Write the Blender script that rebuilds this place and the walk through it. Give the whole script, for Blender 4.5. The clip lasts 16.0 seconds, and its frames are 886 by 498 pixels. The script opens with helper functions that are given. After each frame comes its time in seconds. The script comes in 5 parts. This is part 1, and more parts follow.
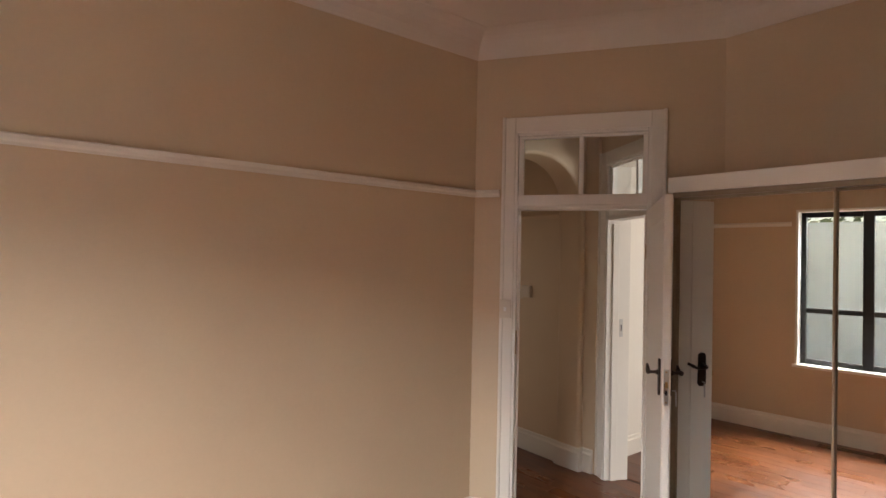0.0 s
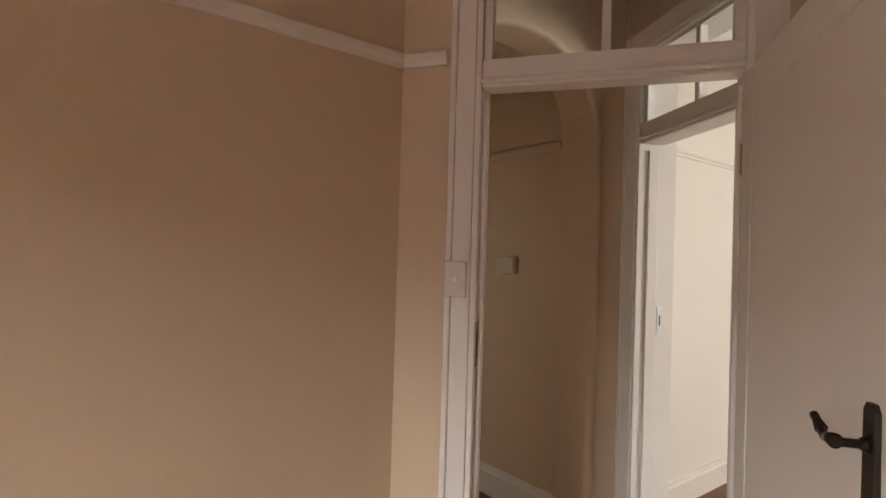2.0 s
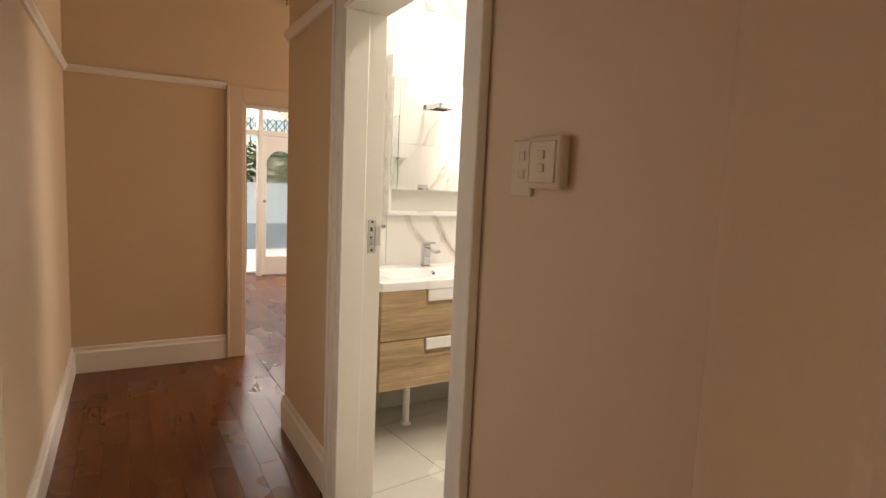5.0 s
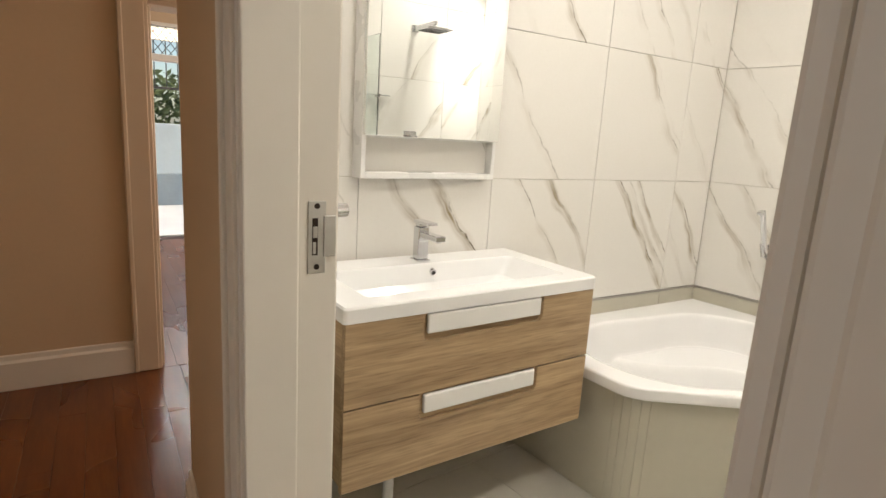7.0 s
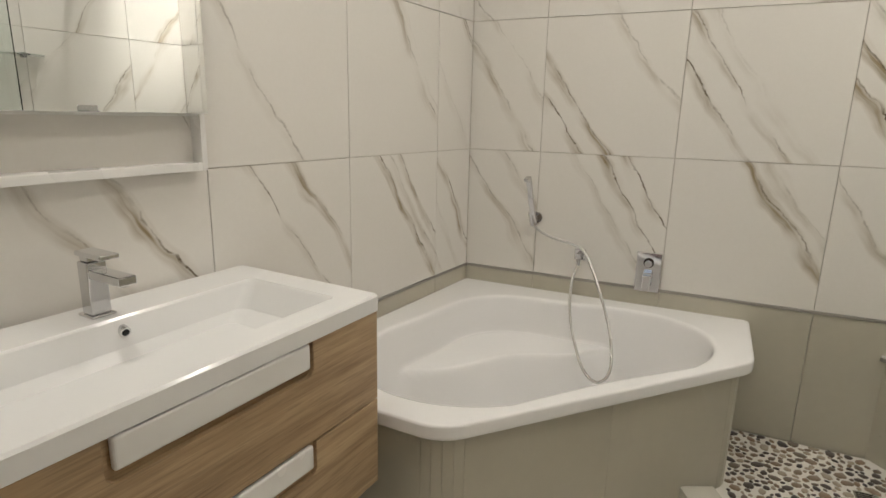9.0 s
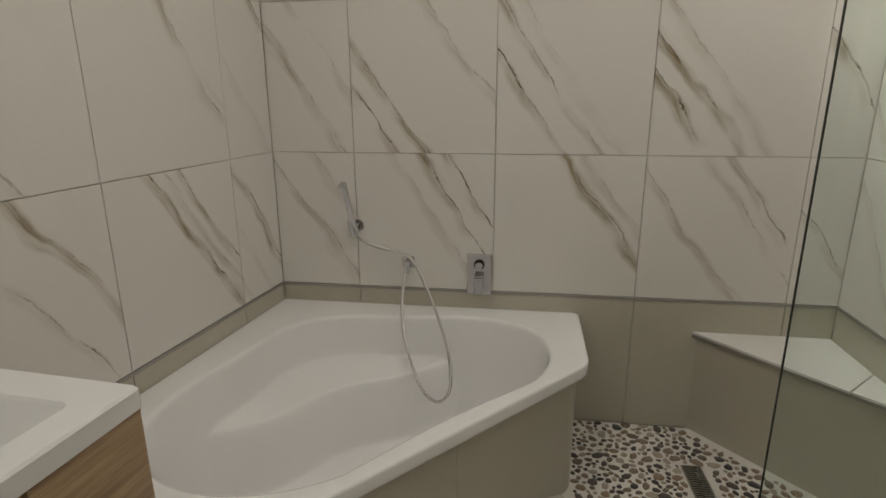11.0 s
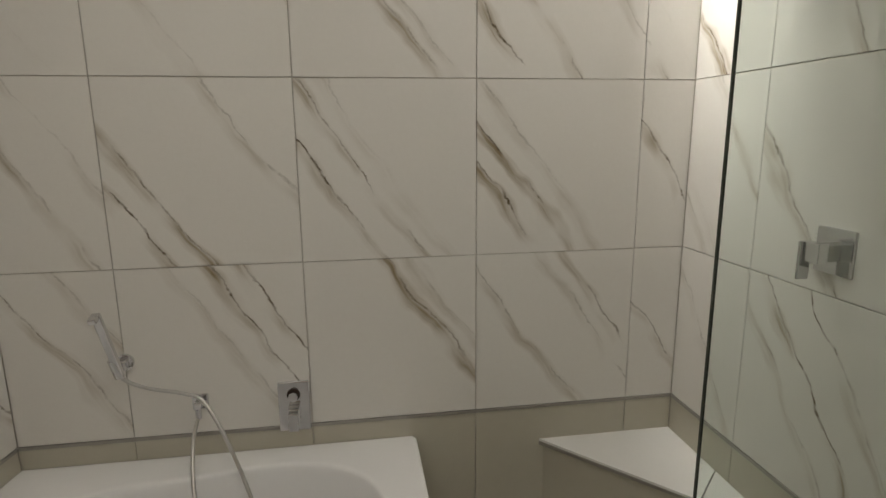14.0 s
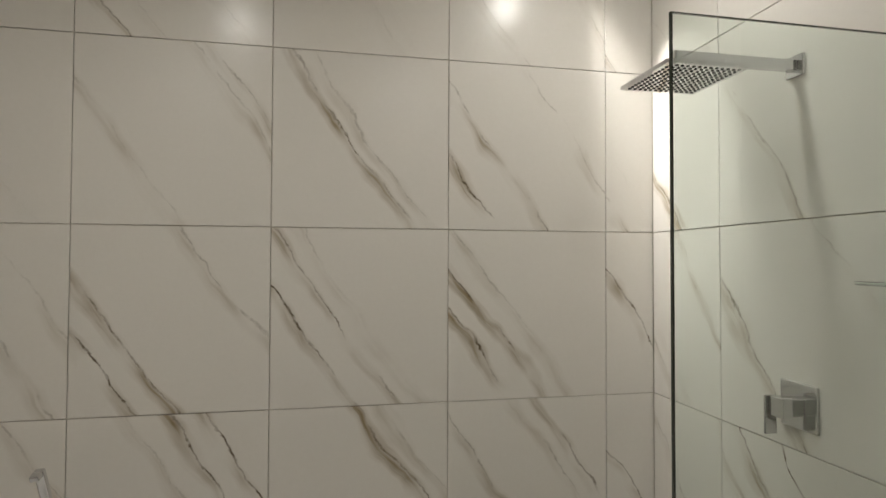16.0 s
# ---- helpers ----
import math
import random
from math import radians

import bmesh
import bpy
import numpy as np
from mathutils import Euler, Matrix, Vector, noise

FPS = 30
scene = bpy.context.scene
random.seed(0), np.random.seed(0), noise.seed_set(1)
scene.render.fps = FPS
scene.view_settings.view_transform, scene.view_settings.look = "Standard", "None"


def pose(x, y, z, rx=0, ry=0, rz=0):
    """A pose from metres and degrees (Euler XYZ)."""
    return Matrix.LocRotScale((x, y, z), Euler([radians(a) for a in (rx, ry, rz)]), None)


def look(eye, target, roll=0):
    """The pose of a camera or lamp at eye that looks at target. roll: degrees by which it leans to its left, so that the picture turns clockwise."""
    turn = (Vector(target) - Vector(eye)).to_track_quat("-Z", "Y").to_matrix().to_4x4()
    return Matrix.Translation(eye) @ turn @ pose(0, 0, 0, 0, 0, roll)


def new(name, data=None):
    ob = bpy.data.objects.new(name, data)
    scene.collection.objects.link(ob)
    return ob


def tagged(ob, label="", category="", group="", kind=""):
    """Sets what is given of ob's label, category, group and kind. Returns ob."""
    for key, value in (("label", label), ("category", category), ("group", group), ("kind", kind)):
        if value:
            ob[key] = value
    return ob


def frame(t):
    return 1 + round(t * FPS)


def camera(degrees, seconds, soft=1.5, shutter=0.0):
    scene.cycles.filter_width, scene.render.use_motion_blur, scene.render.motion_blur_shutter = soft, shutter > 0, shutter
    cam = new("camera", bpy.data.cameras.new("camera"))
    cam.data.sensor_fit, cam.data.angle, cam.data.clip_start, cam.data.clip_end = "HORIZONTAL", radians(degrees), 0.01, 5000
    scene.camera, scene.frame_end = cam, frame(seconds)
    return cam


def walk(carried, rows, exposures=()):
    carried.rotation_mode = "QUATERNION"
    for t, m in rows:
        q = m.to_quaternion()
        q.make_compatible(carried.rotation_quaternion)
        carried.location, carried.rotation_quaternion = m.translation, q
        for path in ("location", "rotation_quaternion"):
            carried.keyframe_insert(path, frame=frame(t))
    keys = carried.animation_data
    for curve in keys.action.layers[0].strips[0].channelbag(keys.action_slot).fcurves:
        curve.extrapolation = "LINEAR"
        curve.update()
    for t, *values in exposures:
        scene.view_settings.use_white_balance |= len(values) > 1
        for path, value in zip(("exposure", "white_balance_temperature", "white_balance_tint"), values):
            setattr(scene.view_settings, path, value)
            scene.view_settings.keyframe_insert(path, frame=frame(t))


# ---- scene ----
cam = camera(76.5, 16.0)
EXPOSURES = [(0.0, -0.10, 6780, 12), (1.5, -0.08, 6800, 12), (2.5, 0.17, 6750, 11.3), (3.2, 0.52, 6800, 11), (4.0, 0.68, 7150, 12.5), (6.5, 0.52, 6750, 9.5), (7.5, 0.25, 6450, 8), (8.5, -0.08, 6450, 8), (9.0, -0.36, 6480, 8.3), (10.2, -0.82, 6480, 8.3), (12.5, -1.33, 6480, 8.3), (14.0, -1.14, 6450, 8), (16.0, -1.04, 6430, 8)]
PATH = [
    (0, (-2.091, -1.010, 1.730), (-0.704, 0.432, 1.763), 1.2),
    (0.5, (-1.741, -0.747, 1.659), (-0.345, 0.685, 1.696), 1.2),
    (1, (-1.390, -0.489, 1.604), (0.012, 0.937, 1.635), 1.4),
    (1.5, (-0.993, -0.245, 1.533), (0.403, 1.186, 1.562), 1.7),
    (2, (-0.627, 0.005, 1.493), (0.767, 1.439, 1.514), 1.7),
    (2.5, (-0.262, 0.207, 1.465), (1.080, 1.690, 1.469), 1.7),
    (3, (0.071, 0.395, 1.438), (1.359, 1.924, 1.398), 2.1),
    (3.5, (0.413, 0.600, 1.388), (1.667, 2.157, 1.314), 3.4),
    (4, (0.702, 0.829, 1.393), (1.932, 2.400, 1.244), 2.2),
    (4.2, (0.815, 0.943, 1.392), (2.027, 2.525, 1.228), 2.7),
    (6.3, (1.692, 2.099, 1.378), (2.833, 3.702, 1.019), 2.4),
    (6.5, (1.758, 2.225, 1.37), (2.918, 3.811, 0.997), 3.6),
    (7, (1.884, 2.449, 1.37), (3.11, 3.978, 0.97), 3.5),
    (7.5, (2.01, 2.605, 1.36), (3.375, 4.006, 0.943), 3.2),
    (8, (2.145, 2.743, 1.335), (3.695, 3.931, 0.904), 2.3),
    (8.5, (2.261, 2.826, 1.335), (3.937, 3.819, 0.885), 1.8),
    (9, (2.351, 2.886, 1.361), (4.11, 3.717, 0.898), 1.2),
    (9.5, (2.423, 2.938, 1.367), (4.247, 3.605, 0.886), 0.7),
    (10, (2.504, 2.949, 1.379), (4.372, 3.454, 0.874), 0.3),
    (12.5, (2.945, 2.85, 1.547), (4.871, 2.86, 1.006), -0.4),
    (13, (3.032, 2.858, 1.562), (4.958, 2.751, 1.034), -0.3),
    (13.5, (3.076, 2.834, 1.6), (5.004, 2.64, 1.107), -0.6),
    (14, (3.096, 2.852, 1.62), (5.033, 2.553, 1.219), -0.5),
    (14.5, (3.096, 2.87, 1.64), (5.043, 2.509, 1.36), -0.4),
    (15, (3.095, 2.858, 1.655), (5.051, 2.473, 1.491), -0.2),
    (15.5, (3.089, 2.84, 1.671), (5.05, 2.452, 1.613), -0.1),
    (16, (3.072, 2.839, 1.684), (5.033, 2.452, 1.733), 0.2),
]
walk(cam, [(t, look(eye, target, roll)) for t, eye, target, roll in PATH], EXPOSURES)

# the bedroom wing stands a little turned against the bathroom wing
WING = pose(0.668, 0.815, 0, 0, 0, -5.0) @ pose(-0.9, -0.7, 0)
HALL = pose(2.226, 3.441, 0, 0, 0, -7.0)      # x across the hall to the bathroom, y along it

# ---- world and light ----
world = bpy.data.worlds.new("sky")
scene.world = world
world.use_nodes = True
wn = world.node_tree
sky = wn.nodes.new("ShaderNodeTexSky")
sky.sky_type = 'NISHITA'
sky.sun_disc = False
sky.sun_elevation = radians(42)
sky.sun_rotation = radians(262)
wn.links.new(sky.outputs[0], wn.nodes["Background"].inputs[0])
wn.nodes["Background"].inputs[1].default_value = 0.12
sun = new("sun", bpy.data.lights.new("sun", 'SUN'))
sun.data.energy, sun.data.angle, sun.data.color = 3.0, radians(0.5), (1.0, 0.94, 0.85)
sun.matrix_world = look((-10, -1.4, 9), (0, 0, 0))


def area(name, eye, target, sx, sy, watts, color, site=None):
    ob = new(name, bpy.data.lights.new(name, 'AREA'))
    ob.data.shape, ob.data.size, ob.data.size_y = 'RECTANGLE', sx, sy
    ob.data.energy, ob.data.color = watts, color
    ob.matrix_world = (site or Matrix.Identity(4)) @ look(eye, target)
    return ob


area("bedroom_window_light", (-3.85, -0.25, 2.72), (-1.3, -0.25, 0.97), 1.9, 0.8, 385, (0.87, 0.925, 1.0), WING).data.spread = radians(112)
# stand-in lamp for the bright room; its south window is assumed, never in view
area("bright_room_window_light", (3.7, -2.38, 1.5), (3.7, 0, 1.2), 1.6, 1.4, 88, (0.95, 0.98, 1.0), WING)
area("front_door_light", (3.75, 10.3, 2.9), (3.2, 7.0, 0.2), 1.6, 1.0, 130, (1.0, 0.97, 0.93))
# fill lamp added round the passage corner, out of view, to brighten the hall
area("passage_fill_light", (5.2, 4.70, 1.6), (2.2, 5.25, 0.9), 1.0, 1.1, 29, (1.0, 0.90, 0.80))
# unseen fill lamp on the west side, lifts the hall wall with the switches
area("hall_west_fill_light", (1.04, 3.03, 1.1), (2.2, 2.75, 1.0), 0.72, 1.9, 2.0, (1.0, 0.93, 0.86))
# added fill, out of sight, so the front door's inner face isn't dark
area("front_room_fill_light", (5.25, 7.2, 1.6), (3.0, 7.9, 1.0), 1.3, 1.3, 40, (1.0, 0.96, 0.92))


def down_light(name, x, y, z, watts, size=0.09):
    ob = new(name, bpy.data.lights.new(name, 'AREA'))
    ob.data.shape, ob.data.size, ob.data.energy, ob.data.color = 'DISK', size, watts, (1.0, 0.945, 0.875)
    ob.data.spread = radians(165)
    ob.matrix_world = look((x, y, z), (x, y, 0))
    return ob


LAMPS = [(4.90, 1.98, 5.0), (4.43, 2.05, 8.5), (3.0, 2.35, 9.5), (4.0, 3.3, 8.2), (2.95, 3.75, 7.5)]
for lx, ly, w in LAMPS:
    lamp = down_light("downlight_lamp", lx, ly, 2.885, w)
    if lx > 4.8:             # the spot in the shower corner is tilted to the wall
        lamp.data.spread = radians(40)
        lamp.matrix_world = look((lx, ly, 2.885), (4.83, 1.65, 2.05))


# ---- materials ----
def mat(name):
    m = bpy.data.materials.new(name)
    m.use_nodes = True
    return m, m.node_tree.nodes, m.node_tree.links, m.node_tree.nodes["Principled BSDF"]


def grainy(name, color, rough=0.5, metal=0.0, vary=0.08, scale=3.0, fine=60.0, bump=0.05, spec=0.5):
    """Paint, metal, plaster: base colour with broad stains, fine grain and relief."""
    m, n, l, p = mat(name)
    tc = n.new("ShaderNodeTexCoord")
    big, small = n.new("ShaderNodeTexNoise"), n.new("ShaderNodeTexNoise")
    big.inputs["Scale"].default_value, small.inputs["Scale"].default_value = scale, fine
    big.inputs["Detail"].default_value, small.inputs["Detail"].default_value = 4, 6
    for t in (big, small):
        l.new(tc.outputs["Object"], t.inputs["Vector"])
    add = n.new("ShaderNodeMath")
    add.operation = 'MULTIPLY_ADD'
    add.inputs[1].default_value = 0.35
    l.new(small.outputs[0], add.inputs[0])
    l.new(big.outputs[0], add.inputs[2])
    ramp = n.new("ShaderNodeMapRange")
    ramp.inputs[1].default_value, ramp.inputs[2].default_value = 0.35, 0.95
    ramp.inputs[3].default_value, ramp.inputs[4].default_value = 1 - vary, 1 + vary
    l.new(add.outputs[0], ramp.inputs[0])
    mul = n.new("ShaderNodeMix")
    mul.data_type, mul.blend_type = 'RGBA', 'MULTIPLY'
    mul.inputs[0].default_value = 1
    mul.inputs[6].default_value = (*color, 1)
    l.new(ramp.outputs[0], mul.inputs[7])
    l.new(mul.outputs[2], p.inputs["Base Color"])
    rr = n.new("ShaderNodeMapRange")
    rr.inputs[3].default_value, rr.inputs[4].default_value = max(0.02, rough - 0.08), min(1, rough + 0.08)
    l.new(big.outputs[0], rr.inputs[0])
    l.new(rr.outputs[0], p.inputs["Roughness"])
    p.inputs["Metallic"].default_value = metal
    p.inputs["Specular IOR Level"].default_value = spec
    if bump:
        b = n.new("ShaderNodeBump")
        b.inputs["Strength"].default_value, b.inputs["Distance"].default_value = bump, 0.002
        l.new(small.outputs[0], b.inputs["Height"])
        l.new(b.outputs[0], p.inputs["Normal"])
    return m


def wooden(name, dark, light, rough, along='X', ring=14.0, stretch=0.12, tint=0.25, pores=0.45, dashes=0.0):
    """Wood with grain along one axis and a tone of its own for each board."""
    m, n, l, p = mat(name)
    tc, info = n.new("ShaderNodeTexCoord"), n.new("ShaderNodeObjectInfo")
    mp = n.new("ShaderNodeMapping")
    mp.inputs["Scale"].default_value = (stretch, 1, 1) if along == 'X' else (1, stretch, 1)
    comb = n.new("ShaderNodeVectorMath")
    comb.operation = 'SCALE'
    comb.inputs[0].default_value = (13, 7, 5)
    l.new(info.outputs["Random"], comb.inputs["Scale"])
    add = n.new("ShaderNodeVectorMath")
    l.new(tc.outputs["Object"], add.inputs[0])
    l.new(comb.outputs[0], add.inputs[1])
    l.new(add.outputs[0], mp.inputs["Vector"])
    a, b = n.new("ShaderNodeTexNoise"), n.new("ShaderNodeTexNoise")
    a.inputs["Scale"].default_value, a.inputs["Detail"].default_value, a.inputs["Distortion"].default_value = ring, 6, 1.2
    b.inputs["Scale"].default_value, b.inputs["Detail"].default_value = ring * 9, 3
    l.new(mp.outputs[0], a.inputs["Vector"])
    l.new(mp.outputs[0], b.inputs["Vector"])
    mx = n.new("ShaderNodeMath")
    mx.operation = 'MULTIPLY_ADD'
    mx.inputs[1].default_value = pores
    l.new(b.outputs[0], mx.inputs[0])
    l.new(a.outputs[0], mx.inputs[2])
    norm = n.new("ShaderNodeMath")
    norm.operation = 'DIVIDE'
    norm.inputs[1].default_value = 1 + pores
    l.new(mx.outputs[0], norm.inputs[0])
    cr = n.new("ShaderNodeValToRGB")
    cr.color_ramp.elements[0].position, cr.color_ramp.elements[1].position = 0.345, 0.655
    cr.color_ramp.elements[0].color, cr.color_ramp.elements[1].color = (*dark, 1), (*light, 1)
    l.new(norm.outputs[0], cr.inputs[0])
    hsv = n.new("ShaderNodeHueSaturation")
    mr = n.new("ShaderNodeMapRange")
    mr.inputs[3].default_value, mr.inputs[4].default_value = 1 - tint, 1 + tint
    l.new(info.outputs["Random"], mr.inputs[0])
    l.new(mr.outputs[0], hsv.inputs["Value"])
    l.new(cr.outputs[0], hsv.inputs["Color"])
    if dashes:
        fine, mp2 = n.new("ShaderNodeTexNoise"), n.new("ShaderNodeMapping")
        mp2.inputs["Scale"].default_value = (0.05, 1, 1) if along == 'X' else (1, 0.05, 1)
        l.new(add.outputs[0], mp2.inputs["Vector"])
        l.new(mp2.outputs[0], fine.inputs["Vector"])
        fine.inputs["Scale"].default_value, fine.inputs["Detail"].default_value = 190, 2
        dark_line = n.new("ShaderNodeMapRange")
        dark_line.inputs[1].default_value, dark_line.inputs[2].default_value = 0.54, 0.66
        dark_line.inputs[3].default_value, dark_line.inputs[4].default_value = 1, 1 - dashes
        l.new(fine.outputs[0], dark_line.inputs[0])
        both = n.new("ShaderNodeMath")
        both.operation = 'MULTIPLY'
        l.new(mr.outputs[0], both.inputs[0])
        l.new(dark_line.outputs[0], both.inputs[1])
        l.new(both.outputs[0], hsv.inputs["Value"])
    l.new(hsv.outputs[0], p.inputs["Base Color"])
    worn, wr = n.new("ShaderNodeTexNoise"), n.new("ShaderNodeMapRange")
    worn.inputs["Scale"].default_value, worn.inputs["Detail"].default_value = 1.3, 2
    l.new(add.outputs[0], worn.inputs["Vector"])
    wr.inputs[1].default_value, wr.inputs[2].default_value = 0.35, 0.7
    wr.inputs[3].default_value, wr.inputs[4].default_value = rough * 0.88, rough * 1.2
    l.new(worn.outputs[0], wr.inputs[0])
    l.new(wr.outputs[0], p.inputs["Roughness"])
    bp = n.new("ShaderNodeBump")
    bp.inputs["Strength"].default_value, bp.inputs["Distance"].default_value = 0.12, 0.001
    l.new(mx.outputs[0], bp.inputs["Height"])
    l.new(bp.outputs[0], p.inputs["Normal"])
    return m


def marble(name):
    """White glazed tile with grey-brown veins that run down to the side; each tile carries its own vein offsets."""
    m, n, l, p = mat(name)
    tc, info = n.new("ShaderNodeTexCoord"), n.new("ShaderNodeObjectInfo")
    sep = n.new("ShaderNodeSeparateXYZ")
    l.new(tc.outputs["Object"], sep.inputs[0])
    shift = n.new("ShaderNodeVectorMath")
    shift.operation = 'SCALE'
    shift.inputs[0].default_value = (31, 17, 23)
    l.new(info.outputs["Random"], shift.inputs["Scale"])
    at = n.new("ShaderNodeVectorMath")
    l.new(tc.outputs["Object"], at.inputs[0])
    l.new(shift.outputs[0], at.inputs[1])

    def fuzz(scale, detail, rough=0.6):
        t = n.new("ShaderNodeTexNoise")
        t.inputs["Scale"].default_value, t.inputs["Detail"].default_value, t.inputs["Roughness"].default_value = scale, detail, rough
        l.new(at.outputs[0], t.inputs["Vector"])
        return t.outputs[0]

    def calc(op, a, b=None, c=None):
        t = n.new("ShaderNodeMath")
        t.operation = op
        for k, v in enumerate((a, b, c)):
            if v is None:
                continue
            if isinstance(v, (int, float)):
                t.inputs[k].default_value = v
            else:
                l.new(v, t.inputs[k])
        return t.outputs[0]

    def streaks(u, v, scale_u, scale_v):
        t, q = n.new("ShaderNodeTexNoise"), n.new("ShaderNodeCombineXYZ")
        t.inputs["Scale"].default_value, t.inputs["Detail"].default_value = 1.0, 4
        l.new(calc('MULTIPLY', u, scale_u), q.inputs[0])
        l.new(calc('MULTIPLY', v, scale_v), q.inputs[1])
        l.new(calc('MULTIPLY', info.outputs["Random"], 60), q.inputs[2])
        l.new(q.outputs[0], t.inputs["Vector"])
        return t.outputs[0]

    def clamped(value):
        value.node.use_clamp = True
        return value

    warp = calc('MULTIPLY_ADD', fuzz(1.5, 2), 0.12, -0.06)
    sway = calc('MULTIPLY_ADD', fuzz(6, 2), 0.045, -0.0225)
    jag = calc('MULTIPLY_ADD', fuzz(28, 4, 0.7), 0.022, -0.011)
    flow = calc('ADD', calc('ADD', calc('MULTIPLY', sep.outputs[0], 0.82), calc('MULTIPLY', sep.outputs[2], 0.57)), calc('ADD', warp, sway))
    run = calc('ADD', calc('MULTIPLY', sep.outputs[0], -0.57), calc('MULTIPLY', sep.outputs[2], 0.82))
    across = calc('ADD', flow, jag)
    off, size = n.new("ShaderNodeAttribute"), n.new("ShaderNodeAttribute")
    off.attribute_type = size.attribute_type = 'OBJECT'
    off.attribute_name, size.attribute_name = "vein_offset", "vein_power"
    so, sp = n.new("ShaderNodeSeparateXYZ"), n.new("ShaderNodeSeparateXYZ")
    l.new(off.outputs["Vector"], so.inputs[0])
    l.new(size.outputs["Vector"], sp.inputs[0])
    broken = clamped(calc('MULTIPLY_ADD', fuzz(5.5, 3), 5.0, -2.05))
    patchy = clamped(calc('MULTIPLY_ADD', fuzz(3.2, 2), 4.5, -1.75))
    silk = clamped(calc('MULTIPLY_ADD', streaks(flow, run, 55, 5), 3.2, -1.05))
    beads = clamped(calc('MULTIPLY_ADD', fuzz(38, 2), 4.0, -1.3))
    soft, sharp = None, None
    for k in range(3):
        d = calc('ABSOLUTE', calc('SUBTRACT', across, so.outputs[k]))
        side = calc('ABSOLUTE', calc('ADD', calc('SUBTRACT', flow, so.outputs[k]), 0.012))
        thin = calc('MULTIPLY', calc('POWER', calc('MAXIMUM', calc('MULTIPLY_ADD', d, calc('MULTIPLY_ADD', fuzz(9, 2), 380, -440), 1), 0), 0.55), calc('MULTIPLY', sp.outputs[k], broken))
        wide = calc('MULTIPLY', calc('MAXIMUM', calc('MULTIPLY_ADD', side, calc('MULTIPLY_ADD', fuzz(4, 2), 75, -72), 1), 0), calc('MULTIPLY', sp.outputs[k], patchy))
        sharp = thin if sharp is None else calc('MAXIMUM', sharp, thin)
        soft = wide if soft is None else calc('MAXIMUM', soft, wide)
    sharp = calc('MULTIPLY', sharp, calc('MULTIPLY_ADD', beads, 0.75, 0.25))
    soft = calc('MULTIPLY', soft, calc('MULTIPLY_ADD', silk, 0.8, 0.25))
    cloud = fuzz(70, 2)

    def tint(fac, under, color):
        t = n.new("ShaderNodeMix")
        t.data_type = 'RGBA'
        l.new(fac, t.inputs[0])
        if isinstance(under, tuple):
            t.inputs[6].default_value = under
        else:
            l.new(under, t.inputs[6])
        t.inputs[7].default_value = color
        return t.outputs[2]

    base = tint(cloud, (0.775, 0.75, 0.705, 1), (0.745, 0.718, 0.67, 1))
    base = tint(clamped(calc('MULTIPLY', soft, 1.35)), base, (0.30, 0.235, 0.145, 1))
    base = tint(clamped(calc('MULTIPLY', sharp, 1.4)), base, (0.13, 0.098, 0.058, 1))
    l.new(base, p.inputs["Base Color"])
    p.inputs["Roughness"].default_value = 0.28
    l.new(calc('MULTIPLY_ADD', fuzz(90, 2), 0.05, 0.235), p.inputs["Roughness"])
    return m


def glass_mat(name, color=(0.98, 1.0, 1.0), rough=0.0, bump=0.0):
    m, n, l, p = mat(name)
    p.inputs["Base Color"].default_value = (*color, 1)
    p.inputs["Transmission Weight"].default_value = 1
    p.inputs["Roughness"].default_value = rough
    p.inputs["IOR"].default_value = 1.45
    if bump:
        t, b = n.new("ShaderNodeTexNoise"), n.new("ShaderNodeBump")
        t.inputs["Scale"].default_value = 55
        b.inputs["Strength"].default_value = bump
        l.new(t.outputs[0], b.inputs["Height"])
        l.new(b.outputs[0], p.inputs["Normal"])
    return m


def glow(name, color, power):
    m, n, l, p = mat(name)
    p.inputs["Base Color"].default_value = (*color, 1)
    p.inputs["Emission Color"].default_value = (*color, 1)
    p.inputs["Emission Strength"].default_value = power
    return m


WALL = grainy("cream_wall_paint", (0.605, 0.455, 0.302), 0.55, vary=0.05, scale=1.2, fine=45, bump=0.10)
# wall cream made paler, so the bright room looks flooded with daylight
PALE = grainy("cream_lightened_as_lit", (0.74, 0.69, 0.61), 0.55, vary=0.04, scale=1.2, fine=45, bump=0.08)
FRAMEM = grainy("dull_bronze_frame", (0.33, 0.265, 0.19), 0.4, metal=0.7, vary=0.1)
CEIL = grainy("ceiling_paint", (0.72, 0.64, 0.55), 0.7, vary=0.04, scale=1.0)
TRIM = grainy("white_gloss_paint", (0.76, 0.705, 0.62), 0.34, vary=0.02, scale=4, fine=30, bump=0.06)
TRIMB = grainy("white_door_paint", (0.78, 0.735, 0.66), 0.36, vary=0.015, scale=5, fine=24, bump=0.02)
FLOOR = wooden("varnished_boards", (0.098, 0.027, 0.008), (0.165, 0.052, 0.014), 0.29, 'Y', 9, 0.10, 0.09)
GROOVE = grainy("dark_floor_groove", (0.05, 0.02, 0.01), 0.7)
MARBLE = marble("marble_tile")
PLAIN = grainy("plain_greige_tile", (0.50, 0.47, 0.385), 0.3, vary=0.06, scale=2.5, fine=25, bump=0.02)
FTILE = grainy("pale_floor_tile", (0.62, 0.59, 0.52), 0.25, vary=0.06, scale=2.0, fine=20, bump=0.02)
